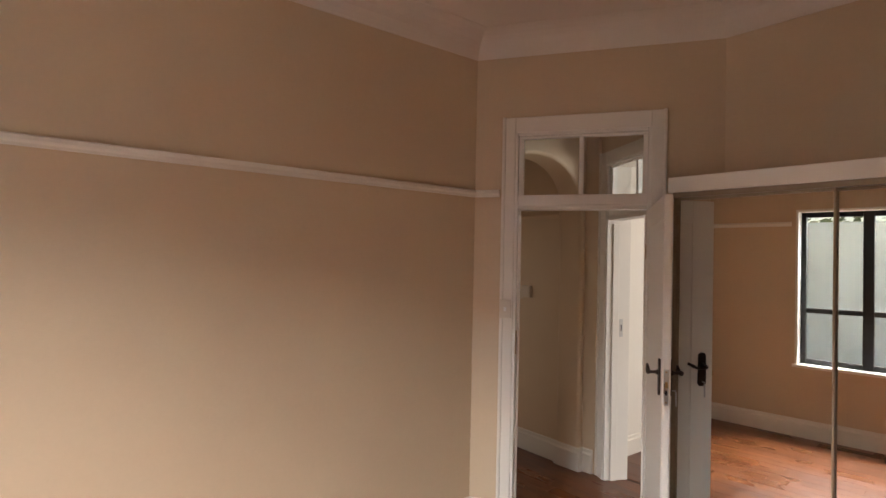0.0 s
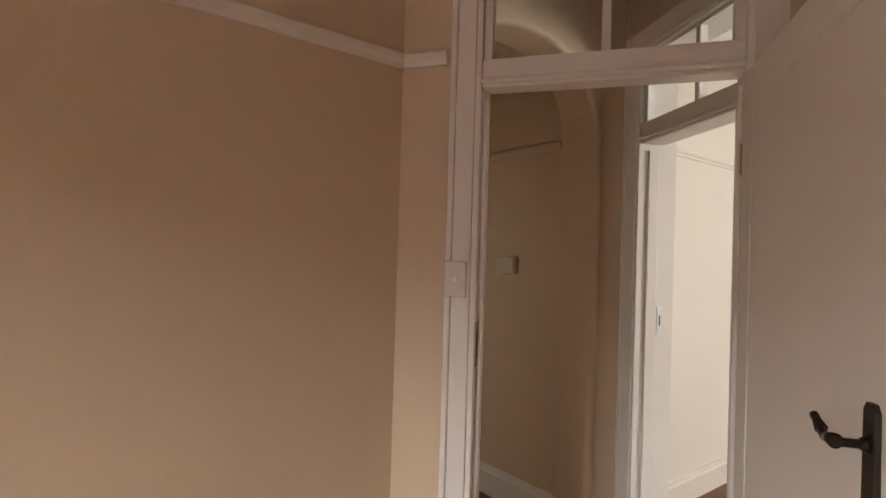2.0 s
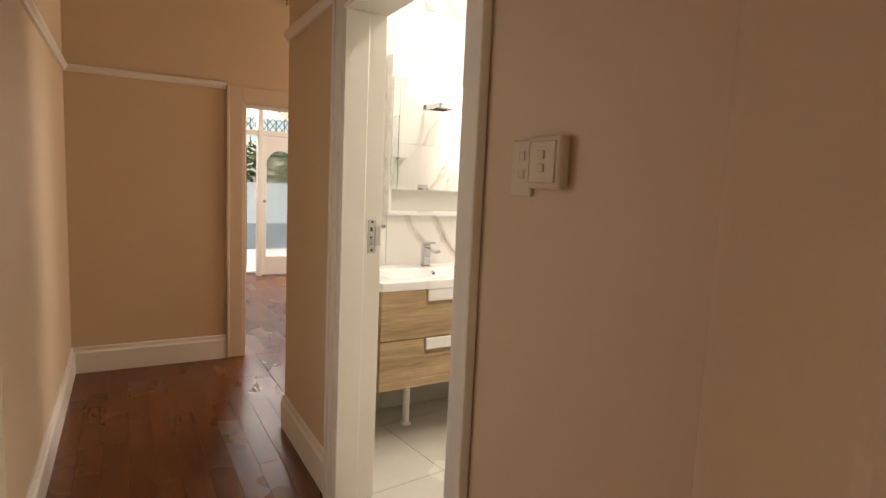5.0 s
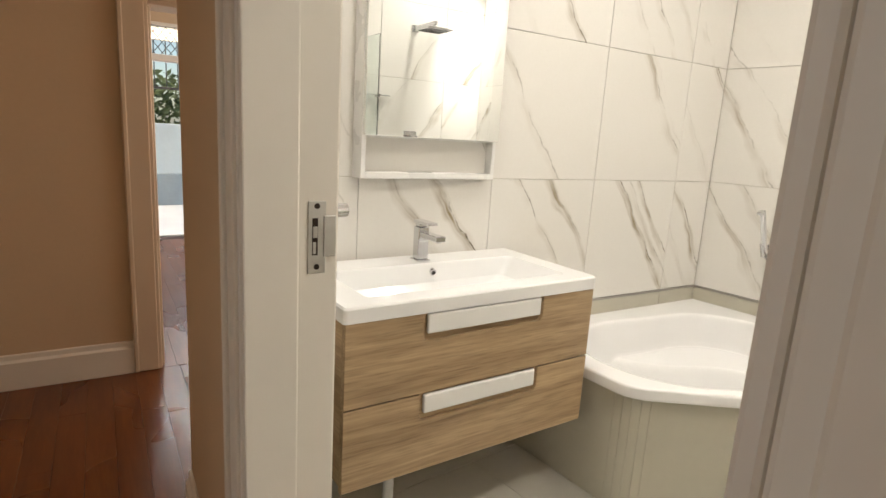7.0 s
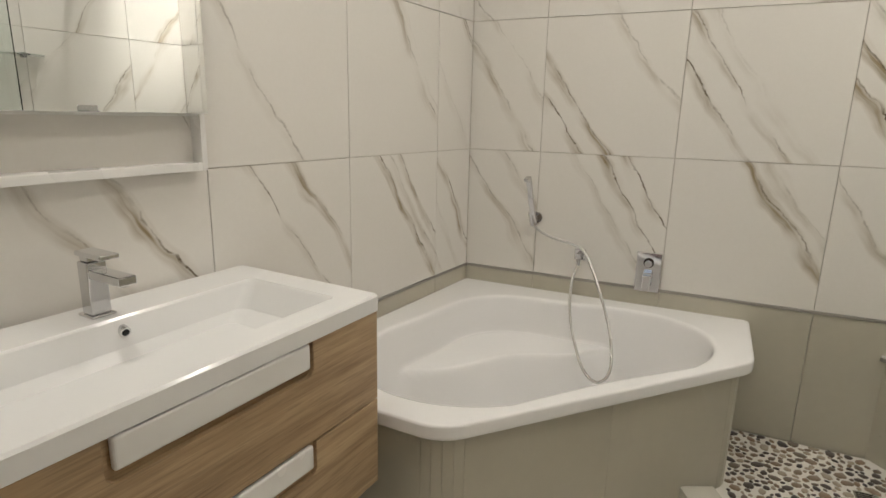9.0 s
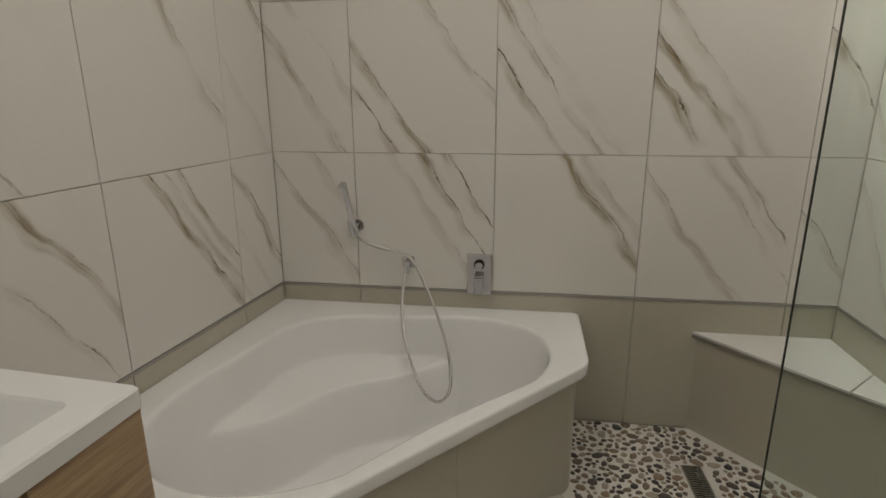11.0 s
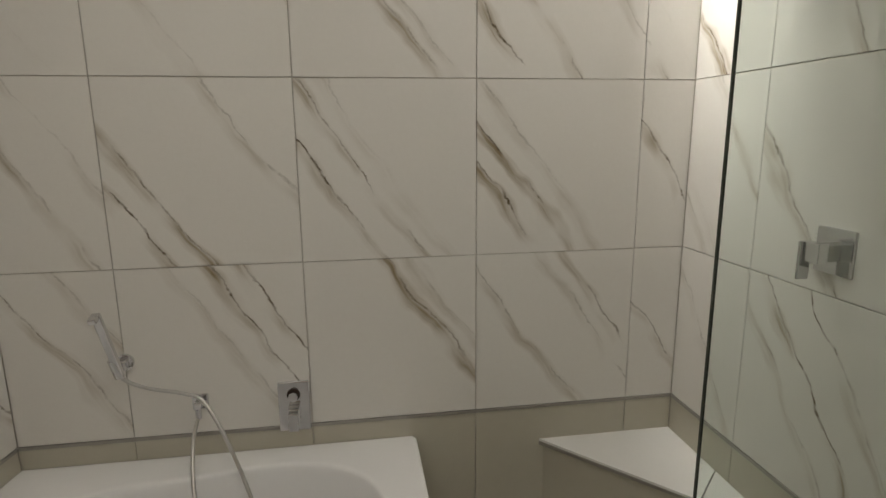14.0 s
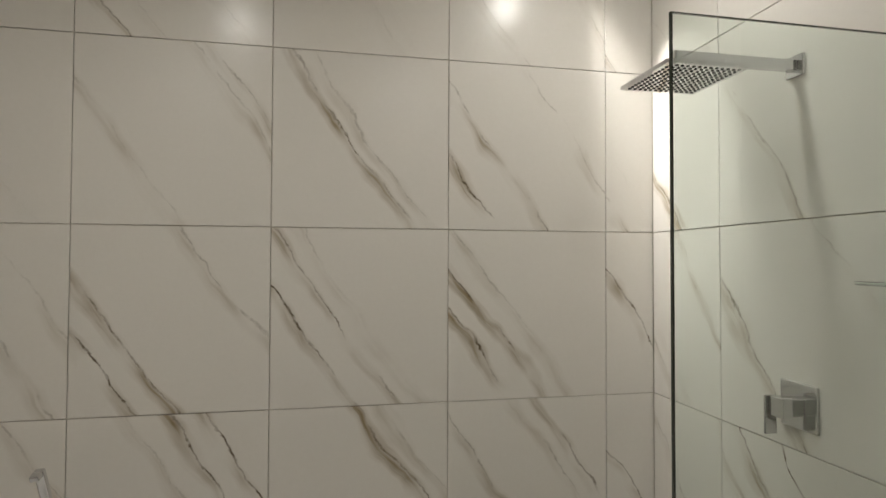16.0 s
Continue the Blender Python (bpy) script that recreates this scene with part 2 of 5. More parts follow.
GROUT = grainy("grey_grout", (0.60, 0.56, 0.50), 0.85, vary=0.1, fine=80)
PGROUT = grainy("white_pebble_grout", (0.74, 0.71, 0.65), 0.75, vary=0.12, fine=90, bump=0.3)
EDGE = grainy("grey_tile_trim", (0.36, 0.34, 0.31), 0.35, metal=0.4, vary=0.05)
WHITE = grainy("white_acrylic", (0.86, 0.85, 0.84), 0.13, vary=0.02, scale=2, bump=0.0)
CERAMIC = grainy("white_basin", (0.83, 0.825, 0.815), 0.14, vary=0.02, scale=2, bump=0.0)
LAC = grainy("white_lacquer", (0.79, 0.78, 0.755), 0.28, vary=0.02, bump=0.0)
BTOP = grainy("white_bench_tile", (0.78, 0.77, 0.74), 0.22, vary=0.03, bump=0.0)
CHROME = grainy("chrome", (0.66, 0.66, 0.67), 0.02, metal=1.0, vary=0.03, bump=0.0)
STEEL = grainy("brushed_steel", (0.55, 0.54, 0.52), 0.28, metal=1.0, vary=0.06, bump=0.05)
DARKM = grainy("dark_bronze", (0.045, 0.032, 0.025), 0.38, metal=0.7, vary=0.25, fine=40)
BRASS = grainy("worn_brass", (0.42, 0.27, 0.12), 0.35, metal=0.9, vary=0.2, fine=50)
BLACK = grainy("black_aluminium", (0.015, 0.015, 0.017), 0.4, vary=0.1)
HOLE = grainy("black_hole", (0.01, 0.01, 0.01), 0.8)
PLASTIC = grainy("cream_plastic", (0.67, 0.60, 0.50), 0.35, vary=0.03, bump=0.0)
CASING = grainy("cream_gloss_paint", (0.61, 0.49, 0.36), 0.4, vary=0.03, scale=4, fine=30, bump=0.06)
# PLASTIC in a darker tone, close to the wall colour, for the hall switches
SWITCHM = grainy("darker_cream_plastic", (0.60, 0.50, 0.38), 0.3, vary=0.03, bump=0.0)
OAK = wooden("oak_laminate", (0.27, 0.172, 0.088), (0.53, 0.38, 0.22), 0.42, 'X', 15, 0.05, 0.03, 0.6, 0.2)
OAKS = wooden("oak_laminate_side", (0.27, 0.172, 0.088), (0.53, 0.38, 0.22), 0.42, 'Y', 15, 0.05, 0.03, 0.6, 0.2)
MIRROR, _n, _l, _p = mat("mirror")
_p.inputs["Base Color"].default_value, _p.inputs["Metallic"].default_value, _p.inputs["Roughness"].default_value = (0.86, 0.88, 0.87, 1), 1, 0.0
GLASS = glass_mat("clear_glass")
GREENG = glass_mat("greenish_glass", (0.90, 0.97, 0.94))
FROST = glass_mat("ripple_glass", (0.97, 1, 1), 0.05, 0.5)
GEDGE = grainy("dark_glass_edge", (0.035, 0.04, 0.03), 0.12)
BLUEW = grainy("blue_grey_plaster", (0.27, 0.33, 0.38), 0.8, vary=0.15, scale=2.2, fine=18, bump=0.5)
LEAF = grainy("foliage", (0.10, 0.13, 0.05), 0.6, vary=0.4, scale=9)
PAVE = grainy("paving", (0.28, 0.27, 0.25), 0.7, vary=0.1)
PORCH = grainy("pale_porch_tile", (0.70, 0.69, 0.67), 0.5, vary=0.06)
PALEBLUE = grainy("pale_blue_plaster", (0.52, 0.62, 0.68), 0.8, vary=0.08, fine=20, bump=0.3)
LAMPW = glow("lamp_diffuser", (1.0, 0.93, 0.82), 12)


# ---- mesh helpers ----
def finish(name, bm, material, smooth=False):
    me = bpy.data.meshes.new(name)
    bm.normal_update()
    bm.to_mesh(me)
    bm.free()
    if isinstance(material, (list, tuple)):
        for x in material:
            me.materials.append(x)
    elif material:
        me.materials.append(material)
    if smooth:
        for f in me.polygons:
            f.use_smooth = True
    return new(name, me)


def part(name, bm, material, parent, label="", smooth=False):
    ob = finish(name, bm, material, smooth)
    ob.parent = parent
    if label:
        ob["label"] = label
    return ob


def thing(name, m, label, category, group="", kind=""):
    ob = new(name)
    ob.matrix_world = m
    ob.empty_display_size = 0.05
    return tagged(ob, label, category, group, kind)


def add_box(bm, lo, hi, bevel=0.0, segments=2):
    c = [(a + b) / 2 for a, b in zip(lo, hi)]
    s = [abs(b - a) for a, b in zip(lo, hi)]
    r = bmesh.ops.create_cube(bm, size=1.0, matrix=Matrix.Translation(c) @ Matrix.Diagonal((*s, 1)))
    if bevel:
        es = list({e for v in r["verts"] for e in v.link_edges})
        bmesh.ops.bevel(bm, geom=es, offset=bevel, segments=segments, affect='EDGES', profile=0.5)
    return bm


def box(lo, hi, bevel=0.0, segments=2):
    return add_box(bmesh.new(), lo, hi, bevel, segments)


def add_rod(bm, a, b, r, r2=None, n=16):
    a, b = Vector(a), Vector(b)
    m = Matrix.Translation((a + b) / 2) @ (b - a).to_track_quat('Z', 'Y').to_matrix().to_4x4()
    bmesh.ops.create_cone(bm, cap_ends=True, segments=n, radius1=r, radius2=r if r2 is None else r2, depth=(b - a).length, matrix=m)
    return bm


def rod(a, b, r, r2=None, n=16):
    return add_rod(bmesh.new(), a, b, r, r2, n)


def prism(outline, z0, z1, bevel=0.0):
    bm = bmesh.new()
    vs = [bm.verts.new((x, y, z0)) for x, y in outline]
    face = bm.faces.new(vs)
    r = bmesh.ops.extrude_face_region(bm, geom=[face])
    bmesh.ops.translate(bm, verts=[v for v in r["geom"] if isinstance(v, bmesh.types.BMVert)], vec=(0, 0, z1 - z0))
    bmesh.ops.recalc_face_normals(bm, faces=bm.faces)
    if bevel:
        bmesh.ops.bevel(bm, geom=[e for e in bm.edges], offset=bevel, segments=2, affect='EDGES', profile=0.5)
    return bm


def tube(points, r, n=10, per=8):
    """A round tube along a smooth line through the points."""
    ps = [Vector(p) for p in points]
    line = []
    for i in range(len(ps) - 1):
        p0, p1, p2, p3 = ps[max(i - 1, 0)], ps[i], ps[i + 1], ps[min(i + 2, len(ps) - 1)]
        for k in range(per):
            t = k / per
            line.append(0.5 * (2 * p1 + (p2 - p0) * t + (2 * p0 - 5 * p1 + 4 * p2 - p3) * t * t + (3 * p1 - p0 - 3 * p2 + p3) * t ** 3))
    line.append(ps[-1])
    bm = bmesh.new()
    rings = []
    for i, p in enumerate(line):
        d = (line[min(i + 1, len(line) - 1)] - line[max(i - 1, 0)]).normalized()
        q = d.to_track_quat('Z', 'Y')
        rings.append([bm.verts.new(p + q @ Vector((r * math.cos(2 * math.pi * k / n), r * math.sin(2 * math.pi * k / n), 0))) for k in range(n)])
    for a, b in zip(rings, rings[1:]):
        for k in range(n):
            bm.faces.new((a[k], a[(k + 1) % n], b[(k + 1) % n], b[k]))
    bm.faces.new(rings[0][::-1])
    bm.faces.new(rings[-1])
    return bm


def wall_mesh(length, height, thick, openings=(), z0=0.0):
    """A wall along +x, its seen face at y = 0, its back at y = thick; openings (s0, s1, z0, z1) go through it."""
    ss = sorted({0.0, length, *(v for o in openings for v in o[:2])})
    zs = sorted({z0, height, *(v for o in openings for v in o[2:])})
    solid = {}
    for i in range(len(ss) - 1):
        for j in range(len(zs) - 1):
            c, d = (ss[i] + ss[i + 1]) / 2, (zs[j] + zs[j + 1]) / 2
            solid[i, j] = not any(o[0] < c < o[1] and o[2] < d < o[3] for o in openings)
    bm = bmesh.new()
    cache = {}

    def v(i, j, k):
        if (i, j, k) not in cache:
            cache[i, j, k] = bm.verts.new((ss[i], thick * k, zs[j]))
        return cache[i, j, k]
    for (i, j), s in solid.items():
        if not s:
            continue
        bm.faces.new((v(i, j, 0), v(i + 1, j, 0), v(i + 1, j + 1, 0), v(i, j + 1, 0)))
        bm.faces.new((v(i, j, 1), v(i, j + 1, 1), v(i + 1, j + 1, 1), v(i + 1, j, 1)))
        if not solid.get((i - 1, j)):
            bm.faces.new((v(i, j, 0), v(i, j + 1, 0), v(i, j + 1, 1), v(i, j, 1)))
        if not solid.get((i + 1, j)):
            bm.faces.new((v(i + 1, j, 0), v(i + 1, j, 1), v(i + 1, j + 1, 1), v(i + 1, j + 1, 0)))
        if not solid.get((i, j - 1)):
            bm.faces.new((v(i, j, 0), v(i, j, 1), v(i + 1, j, 1), v(i + 1, j, 0)))
        if not solid.get((i, j + 1)):
            bm.faces.new((v(i, j + 1, 0), v(i + 1, j + 1, 0), v(i + 1, j + 1, 1), v(i, j + 1, 1)))
    bmesh.ops.recalc_face_normals(bm, faces=bm.faces)
    return bm


site = WING                  # the frame in which plan points are given: WING, HALL or PLAIN_SITE
PLAIN_SITE = Matrix.Identity(4)


def along(a, b):
    """The pose of a wall that runs from a to b with its seen face on the right of that way."""
    return site @ pose(a[0], a[1], 0, 0, 0, math.degrees(math.atan2(b[1] - a[1], b[0] - a[0])))


def wall(name, a, b, height, thick, label, openings=(), material=None, z0=0.0):
    ob = finish(name, wall_mesh((Vector(b) - Vector(a)).length, height, thick, openings, z0), material or WALL)
    ob.matrix_world = along(a, b)
    return tagged(ob, label, "wall", kind="structure")


def strip(name, m, length, z0, z1, depth, label, category, material=None, profile=None, s0=0.0):
    """A moulding on a wall's face: skirting, picture rail."""
    prof = profile or [(0, 0), (1, 0), (1, 0.8), (0.6, 1), (0, 1)]
    bm = bmesh.new()
    rows = [[bm.verts.new((s, -depth * px, z0 + (z1 - z0) * pz)) for px, pz in prof] for s in (s0, length)]
    for k in range(len(prof)):
        q = (k + 1) % len(prof)
        bm.faces.new((rows[0][k], rows[1][k], rows[1][q], rows[0][q]))
    bm.faces.new(rows[0][::-1])
    bm.faces.new(rows[1])
    bmesh.ops.recalc_face_normals(bm, faces=bm.faces)
    ob = finish(name, bm, material or TRIM)
    ob.matrix_world = m
    return tagged(ob, label, category, kind="structure")


RAIL = [(0, 0), (0.5, 0), (0.6, 0.25), (1, 0.5), (1, 0.85), (0.85, 1), (0, 1)]
SKIRT = [(0, 0), (1, 0), (1, 0.78), (0.55, 0.85), (0.5, 0.97), (0.3, 1), (0, 1)]


def trims(tag, a, b, rail=2.135, s0=0.0, s1=None, skirt=0.18, rails=True, paint=None):
    m = along(a, b)
    n = s1 if s1 is not None else (Vector(b) - Vector(a)).length
    if skirt:
        strip("baseboard_" + tag, m, n, 0.0, skirt, 0.022, "white painted moulded timber baseboard", "baseboard", profile=SKIRT, s0=s0)
    if rails:
        strip("trim_rail_" + tag, m, n, rail, rail + 0.045, 0.03, "white painted timber picture rail", "picture rail", paint, RAIL, s0=s0)


# ---- rooms ----
H = 3.18
NB = 1.39                    # bedroom's north wall
D0, D1 = (0.79, NB), (1.60, 0.145)   # the slanting door wall of the bedroom
DU = (Vector(D1) - Vector(D0)).normalized()
DM = along(D0, D1)
DL = (Vector(D1) - Vector(D0)).length
wall("wall_bedroom_north", (-3.0, NB), (0.79, NB), H, 0.16, "cream painted plaster bedroom wall")
wall("wall_bedroom_slant", D0, D1, H, 0.115, "cream painted slanting wall with a doorway", [(0.253, 1.102, 0.0, 2.557)])
wall("wall_bedroom_east", (1.60, 0.145), (1.60, -3.0), H, 0.16, "cream painted wall behind the wardrobe")
wall("wall_bedroom_south", (1.60, -3.0), (-3.0, -3.0), H, 0.16, "cream painted plaster bedroom wall")
wall("wall_bedroom_west", (-3.0, -3.0), (-3.0, NB), H, 0.2, "cream painted wall with a window", [(1.75, 3.54, 0.70, 2.30)])
trims("bedroom_north", (-3.0, NB), (0.79, NB))
trims("bedroom_slant", D0, D1, s1=0.165)
trims("bedroom_west_a", (-3.0, -3.0), (-3.0, NB), s0=3.58, skirt=0)
trims("bedroom_west_b", (-3.0, -3.0), (-3.0, NB), rails=False)
trims("bedroom_south", (0.9, -3.0), (-3.0, -3.0))
cove = [(0, 0), (0.006, 0), (0.010, 0.012), (0.022, 0.035), (0.042, 0.066), (0.072, 0.096), (0.11, 0.117), (0.15, 0.130), (0.19, 0.137), (0.19, 0.14), (0, 0.14)]
for tag, a, b in (("north", (-3.0, NB), (0.79, NB)), ("slant", D0, D1), ("east", (1.60, 0.145), (1.60, -3.0)), ("west", (-3.0, -3.0), (-3.0, NB)), ("south", (1.6, -3.0), (-3.0, -3.0))):
    n = (Vector(b) - Vector(a)).length
    strip("trim_cornice_" + tag, along(a, b), n, H - 0.14, H, 1.0, "plaster cove cornice", "cornice", CEIL, [(px, pz / 0.14) for px, pz in cove])
tagged(finish("ceiling_house", box((-4.3, -3.7, H), (6.0, 10.2, H + 0.1)), CEIL), "pale painted plaster ceiling", "ceiling", kind="structure")

# lobby between the bedroom, the arch and the bright room
HX = 2.18
ARCH0, ARCH1 = 1.55, 1.79
S0, SU = Vector((2.21, 1.42)), Vector((-0.488, -0.873))   # the slanting wall of the bright room
wall("wall_hall_southeast", (HX, ARCH1 - 0.12), (HX, 1.425), H, 0.15, "cream painted wall between the arch and a doorway")
wall("wall_lobby_slant", S0, S0 + SU * 1.205, H, 0.18, "cream painted slanting wall with a doorway and fanlight", [(0.11, 1.005, 0, 2.523)])
trims("lobby_east", (HX, ARCH0), (HX, 1.44), skirt=0.19, rails=False)

# arch across the hall: piers and a round head in one mesh
bm = bmesh.new()
ax0, ax1, spring, rise = 1.12, 2.13, 2.12, 0.43
outer = [(0.80, 0.0), (ax0, 0.0), (ax0, spring)]
for k in range(1, 24):
    q = math.pi - math.pi * k / 24
    outer.append(((ax0 + ax1) / 2 + (ax1 - ax0) / 2 * math.copysign(abs(math.cos(q)) ** 0.9, math.cos(q)), spring + rise * math.sin(q) ** 0.9))
outer += [(ax1, spring), (ax1, 0.0), (2.25, 0.0), (2.25, H), (0.80, H)]
fr = [bm.verts.new((x, ARCH0, z)) for x, z in outer]
bk = [bm.verts.new((x, ARCH1, z)) for x, z in outer]
for k in range(len(outer)):
    q = (k + 1) % len(outer)
    bm.faces.new((fr[k], bk[k], bk[q], fr[q]))
for ring, flip in ((fr, 1), (bk, 0)):
    nn = len(ring)
    top_r, top_l = ring[nn - 2], ring[nn - 1]
    inner = ring[2:nn - 4]
    mid = len(inner) // 2
    faces = [(ring[0], ring[1], inner[0], top_l), (inner[-1], ring[nn - 4], ring[nn - 3], top_r)]
    for k in range(len(inner) - 1):
        faces.append((inner[k], inner[k + 1], top_l if k < mid else top_r))
    faces.append((inner[mid], top_r, top_l))
    for f in faces:
        bm.faces.new(f if flip else f[::-1])
bmesh.ops.recalc_face_normals(bm, faces=bm.faces)
bmesh.ops.bevel(bm, geom=[e for e in bm.edges if len(e.link_faces) == 2 and e.calc_face_angle() > 1.2 and all(v.co.x < 2.2 and v.co.x > 1.1 for v in e.verts)], offset=0.030, segments=5, affect='EDGES', profile=0.5)
arch_ob = finish("wall_hall_arch", bm, WALL)
arch_ob.matrix_world = WING
tagged(arch_ob, "cream painted plaster arch across the hall", "arch", kind="structure")
for tag, a, b in (("west", (ax1, ARCH1), (ax1, ARCH0)), ("south", (ax1, ARCH0), (HX, ARCH0))):
    strip("baseboard_arch_" + tag, along(a, b), (Vector(b) - Vector(a)).length + 0.02 * (tag == "west"), 0, 0.19, 0.022, "white painted baseboard of the arch pier", "baseboard", profile=SKIRT, s0=0.0)

# bright room; its brightly lit look is partly put into the PALE colour
wall("wall_bright_north", (2.31, 1.53), (5.05, 1.53), H, 0.10, "cream painted wall, colour lightened to look brightly lit", material=PALE)
wall("wall_bright_east", (4.95, 1.53), (4.95, -2.5), H, 0.1, "cream painted wall, colour lightened to look brightly lit", material=PALE)
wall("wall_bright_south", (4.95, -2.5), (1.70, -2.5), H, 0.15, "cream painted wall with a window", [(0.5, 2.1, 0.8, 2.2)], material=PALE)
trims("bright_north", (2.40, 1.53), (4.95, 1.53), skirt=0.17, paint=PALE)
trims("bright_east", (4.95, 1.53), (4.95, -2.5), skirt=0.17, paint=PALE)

# hall, in its own plan frame: the bathroom wall's face at x = 0
site = HALL
HN, HS, HB, HW = 0.894, -1.70, 0.165, -1.10      # passage corner, south end, thickness, west wall
B0, B1 = 0.029, -0.959                            # bathroom doorway
HNW = 2.27                                        # north wall
wall("wall_hall_east", (0, HN), (0, HS), H, HB - 0.004, "cream painted hall wall with the bathroom doorway", [(HN - B0, HN - B1, 0, 2.083)])
wall("wall_passage_corner", (0.12, HN + 0.165), (0, HN), H, 0.02, "cream painted passage corner")
# west wall; its opening is made up and only houses the fill lamp
wall("wall_hall_west", (HW, -1.9), (HW, HNW), H, 0.14, "cream painted hall wall with an added opening, out of view", [(1.0, 1.8, 0, 2.06)])
wall("wall_hall_north", (-3.6, HNW), (2.85, HNW), H, 0.18, "cream painted wall with an opening to the front room", [(3.595, 4.70, 0, 1.94)])
wall("wall_cross_passage_south", (2.95, HN + 0.165), (0.12, HN + 0.165), H, 0.02, "cream painted passage wall")
# the opening in this end wall is invented to go with the fill lamp
wall("wall_cross_passage_east", (2.85, HNW), (2.85, HN + 0.165), H, 0.1, "cream painted passage wall with an added opening, out of view", [(0.10, 1.10, 1.1, 2.3)])
trims("hall_east_a", (0, HN), (0, HS), rail=2.10, s1=HN - B0 - 0.066)
trims("hall_east_b", (0, HN), (0, HS), rail=2.10, s0=HN - B1 + 0.066, s1=HN + 1.66, paint=WALL)
trims("hall_north", (HW, HNW), (2.85, HNW), rail=2.01, s1=0.99)
trims("hall_west_a", (HW, -1.9), (HW, HNW), rail=2.01, s0=0.3, s1=0.9)
trims("hall_west_b", (HW, -1.9), (HW, HNW), rail=2.01, s0=1.9)
site = PLAIN_SITE
FA = (1.9, 9.435)
FB = (5.3, 9.017)
wall("wall_front_west", (1.9, 5.95), FA, H, 0.1, "cream painted front room wall")
wall("wall_front_north", FA, FB, H, 0.2, "cream painted wall with the front door", [(1.32, 2.51, 0, 2.34)])
# east opening is assumed, cut for the front room's fill lamp
wall("wall_front_east", FB, (5.3, 5.55), H, 0.1, "cream painted front room wall with an added opening, out of view", [(1.1, 2.5, 0.9, 2.3)])

# bathroom
BE, BN, BS, BW, BH = 5.0, 4.0, 1.65, 2.35, 2.90
K = 0.12
NA, NBW = (BW, BN + K * (BE - BW)), (BE, BN)
wall("wall_bath_east", (BE + 0.008, 4.2), (BE + 0.008, 1.5), BH, 0.12, "grouted wall behind marble tiles", material=GROUT)
wall("wall_bath_north", (NA[0] - 0.01, NA[1] + 0.009), (NBW[0] + 0.2, NBW[1] + 0.009 - K * 0.2), BH, 0.02, "grouted wall behind marble tiles", material=GROUT)
wall("wall_bath_south", (BE + 0.1, BS - 0.008), (2.10, BS - 0.008), BH, 0.01, "grouted wall behind marble tiles", material=GROUT)
site = HALL
wall("wall_bath_west", (HB, HS - 0.1), (HB, HN - 0.02), BH, 0.003, "grouted wall behind plain tiles", [(B1 - 0.055 - HS + 0.1, B0 + 0.055 - HS + 0.1, 0, 2.12)], material=GROUT)
site = PLAIN_SITE
tagged(finish("ceiling_bathroom", box((2.05, 1.5, BH), (5.1, 4.5, BH + 0.05)), grainy("bath_ceiling_paint", (0.80, 0.78, 0.74), 0.6, vary=0.03)), "white painted bathroom ceiling", "ceiling", kind="structure")

# ground floor sheets
floor_bed = tagged(finish("floor_bedroom", box((-3.2, -3.2, -0.05), (2.34, 1.67, -0.006)), GROOVE), "dark sub-floor under the boards", "floor", kind="structure")
floor_far = tagged(finish("floor_rooms", box((2.34, -2.6, -0.05), (5.05, 1.53, -0.006)), GROOVE), "dark sub-floor under the boards", "floor", kind="structure")
floor_bed.matrix_world = floor_far.matrix_world = WING
floor_hall = tagged(finish("floor", box((-3.6, -1.9, -0.055), (3.3, 6.2, -0.008)), GROOVE), "dark sub-floor under the boards", "floor", kind="structure")
floor_hall.matrix_world = HALL


def behind_door(points, x0):
    """The part of a floor outline that lies on the bathroom's side of the line x = x0 of the hall's frame."""
    inv, kept = HALL.inverted(), []
    ds = [(inv @ Vector((x, y, 0))).x - x0 for x, y in points]
    for k in range(len(points)):
        a, b, da, db = points[k - 1], points[k], ds[k - 1], ds[k]
        if (da < 0) != (db < 0):
            t = da / (da - db)
            kept.append((a[0] + (b[0] - a[0]) * t, a[1] + (b[1] - a[1]) * t))
        if db >= 0:
            kept.append(b)
    return kept


floor_bath = tagged(finish("floor_bathroom", prism(behind_door([(2.0, 1.5), (5.05, 1.5), (5.05, 4.03), (2.3, 4.36)], 0.125), -0.05, -0.0035), GROUT), "grouted bathroom floor", "floor", kind="structure")
tagged(finish("ground", box((-40, -40, -0.3), (40, 60, -0.25)), PAVE), "pale paved ground outside", "ground", kind="structure")

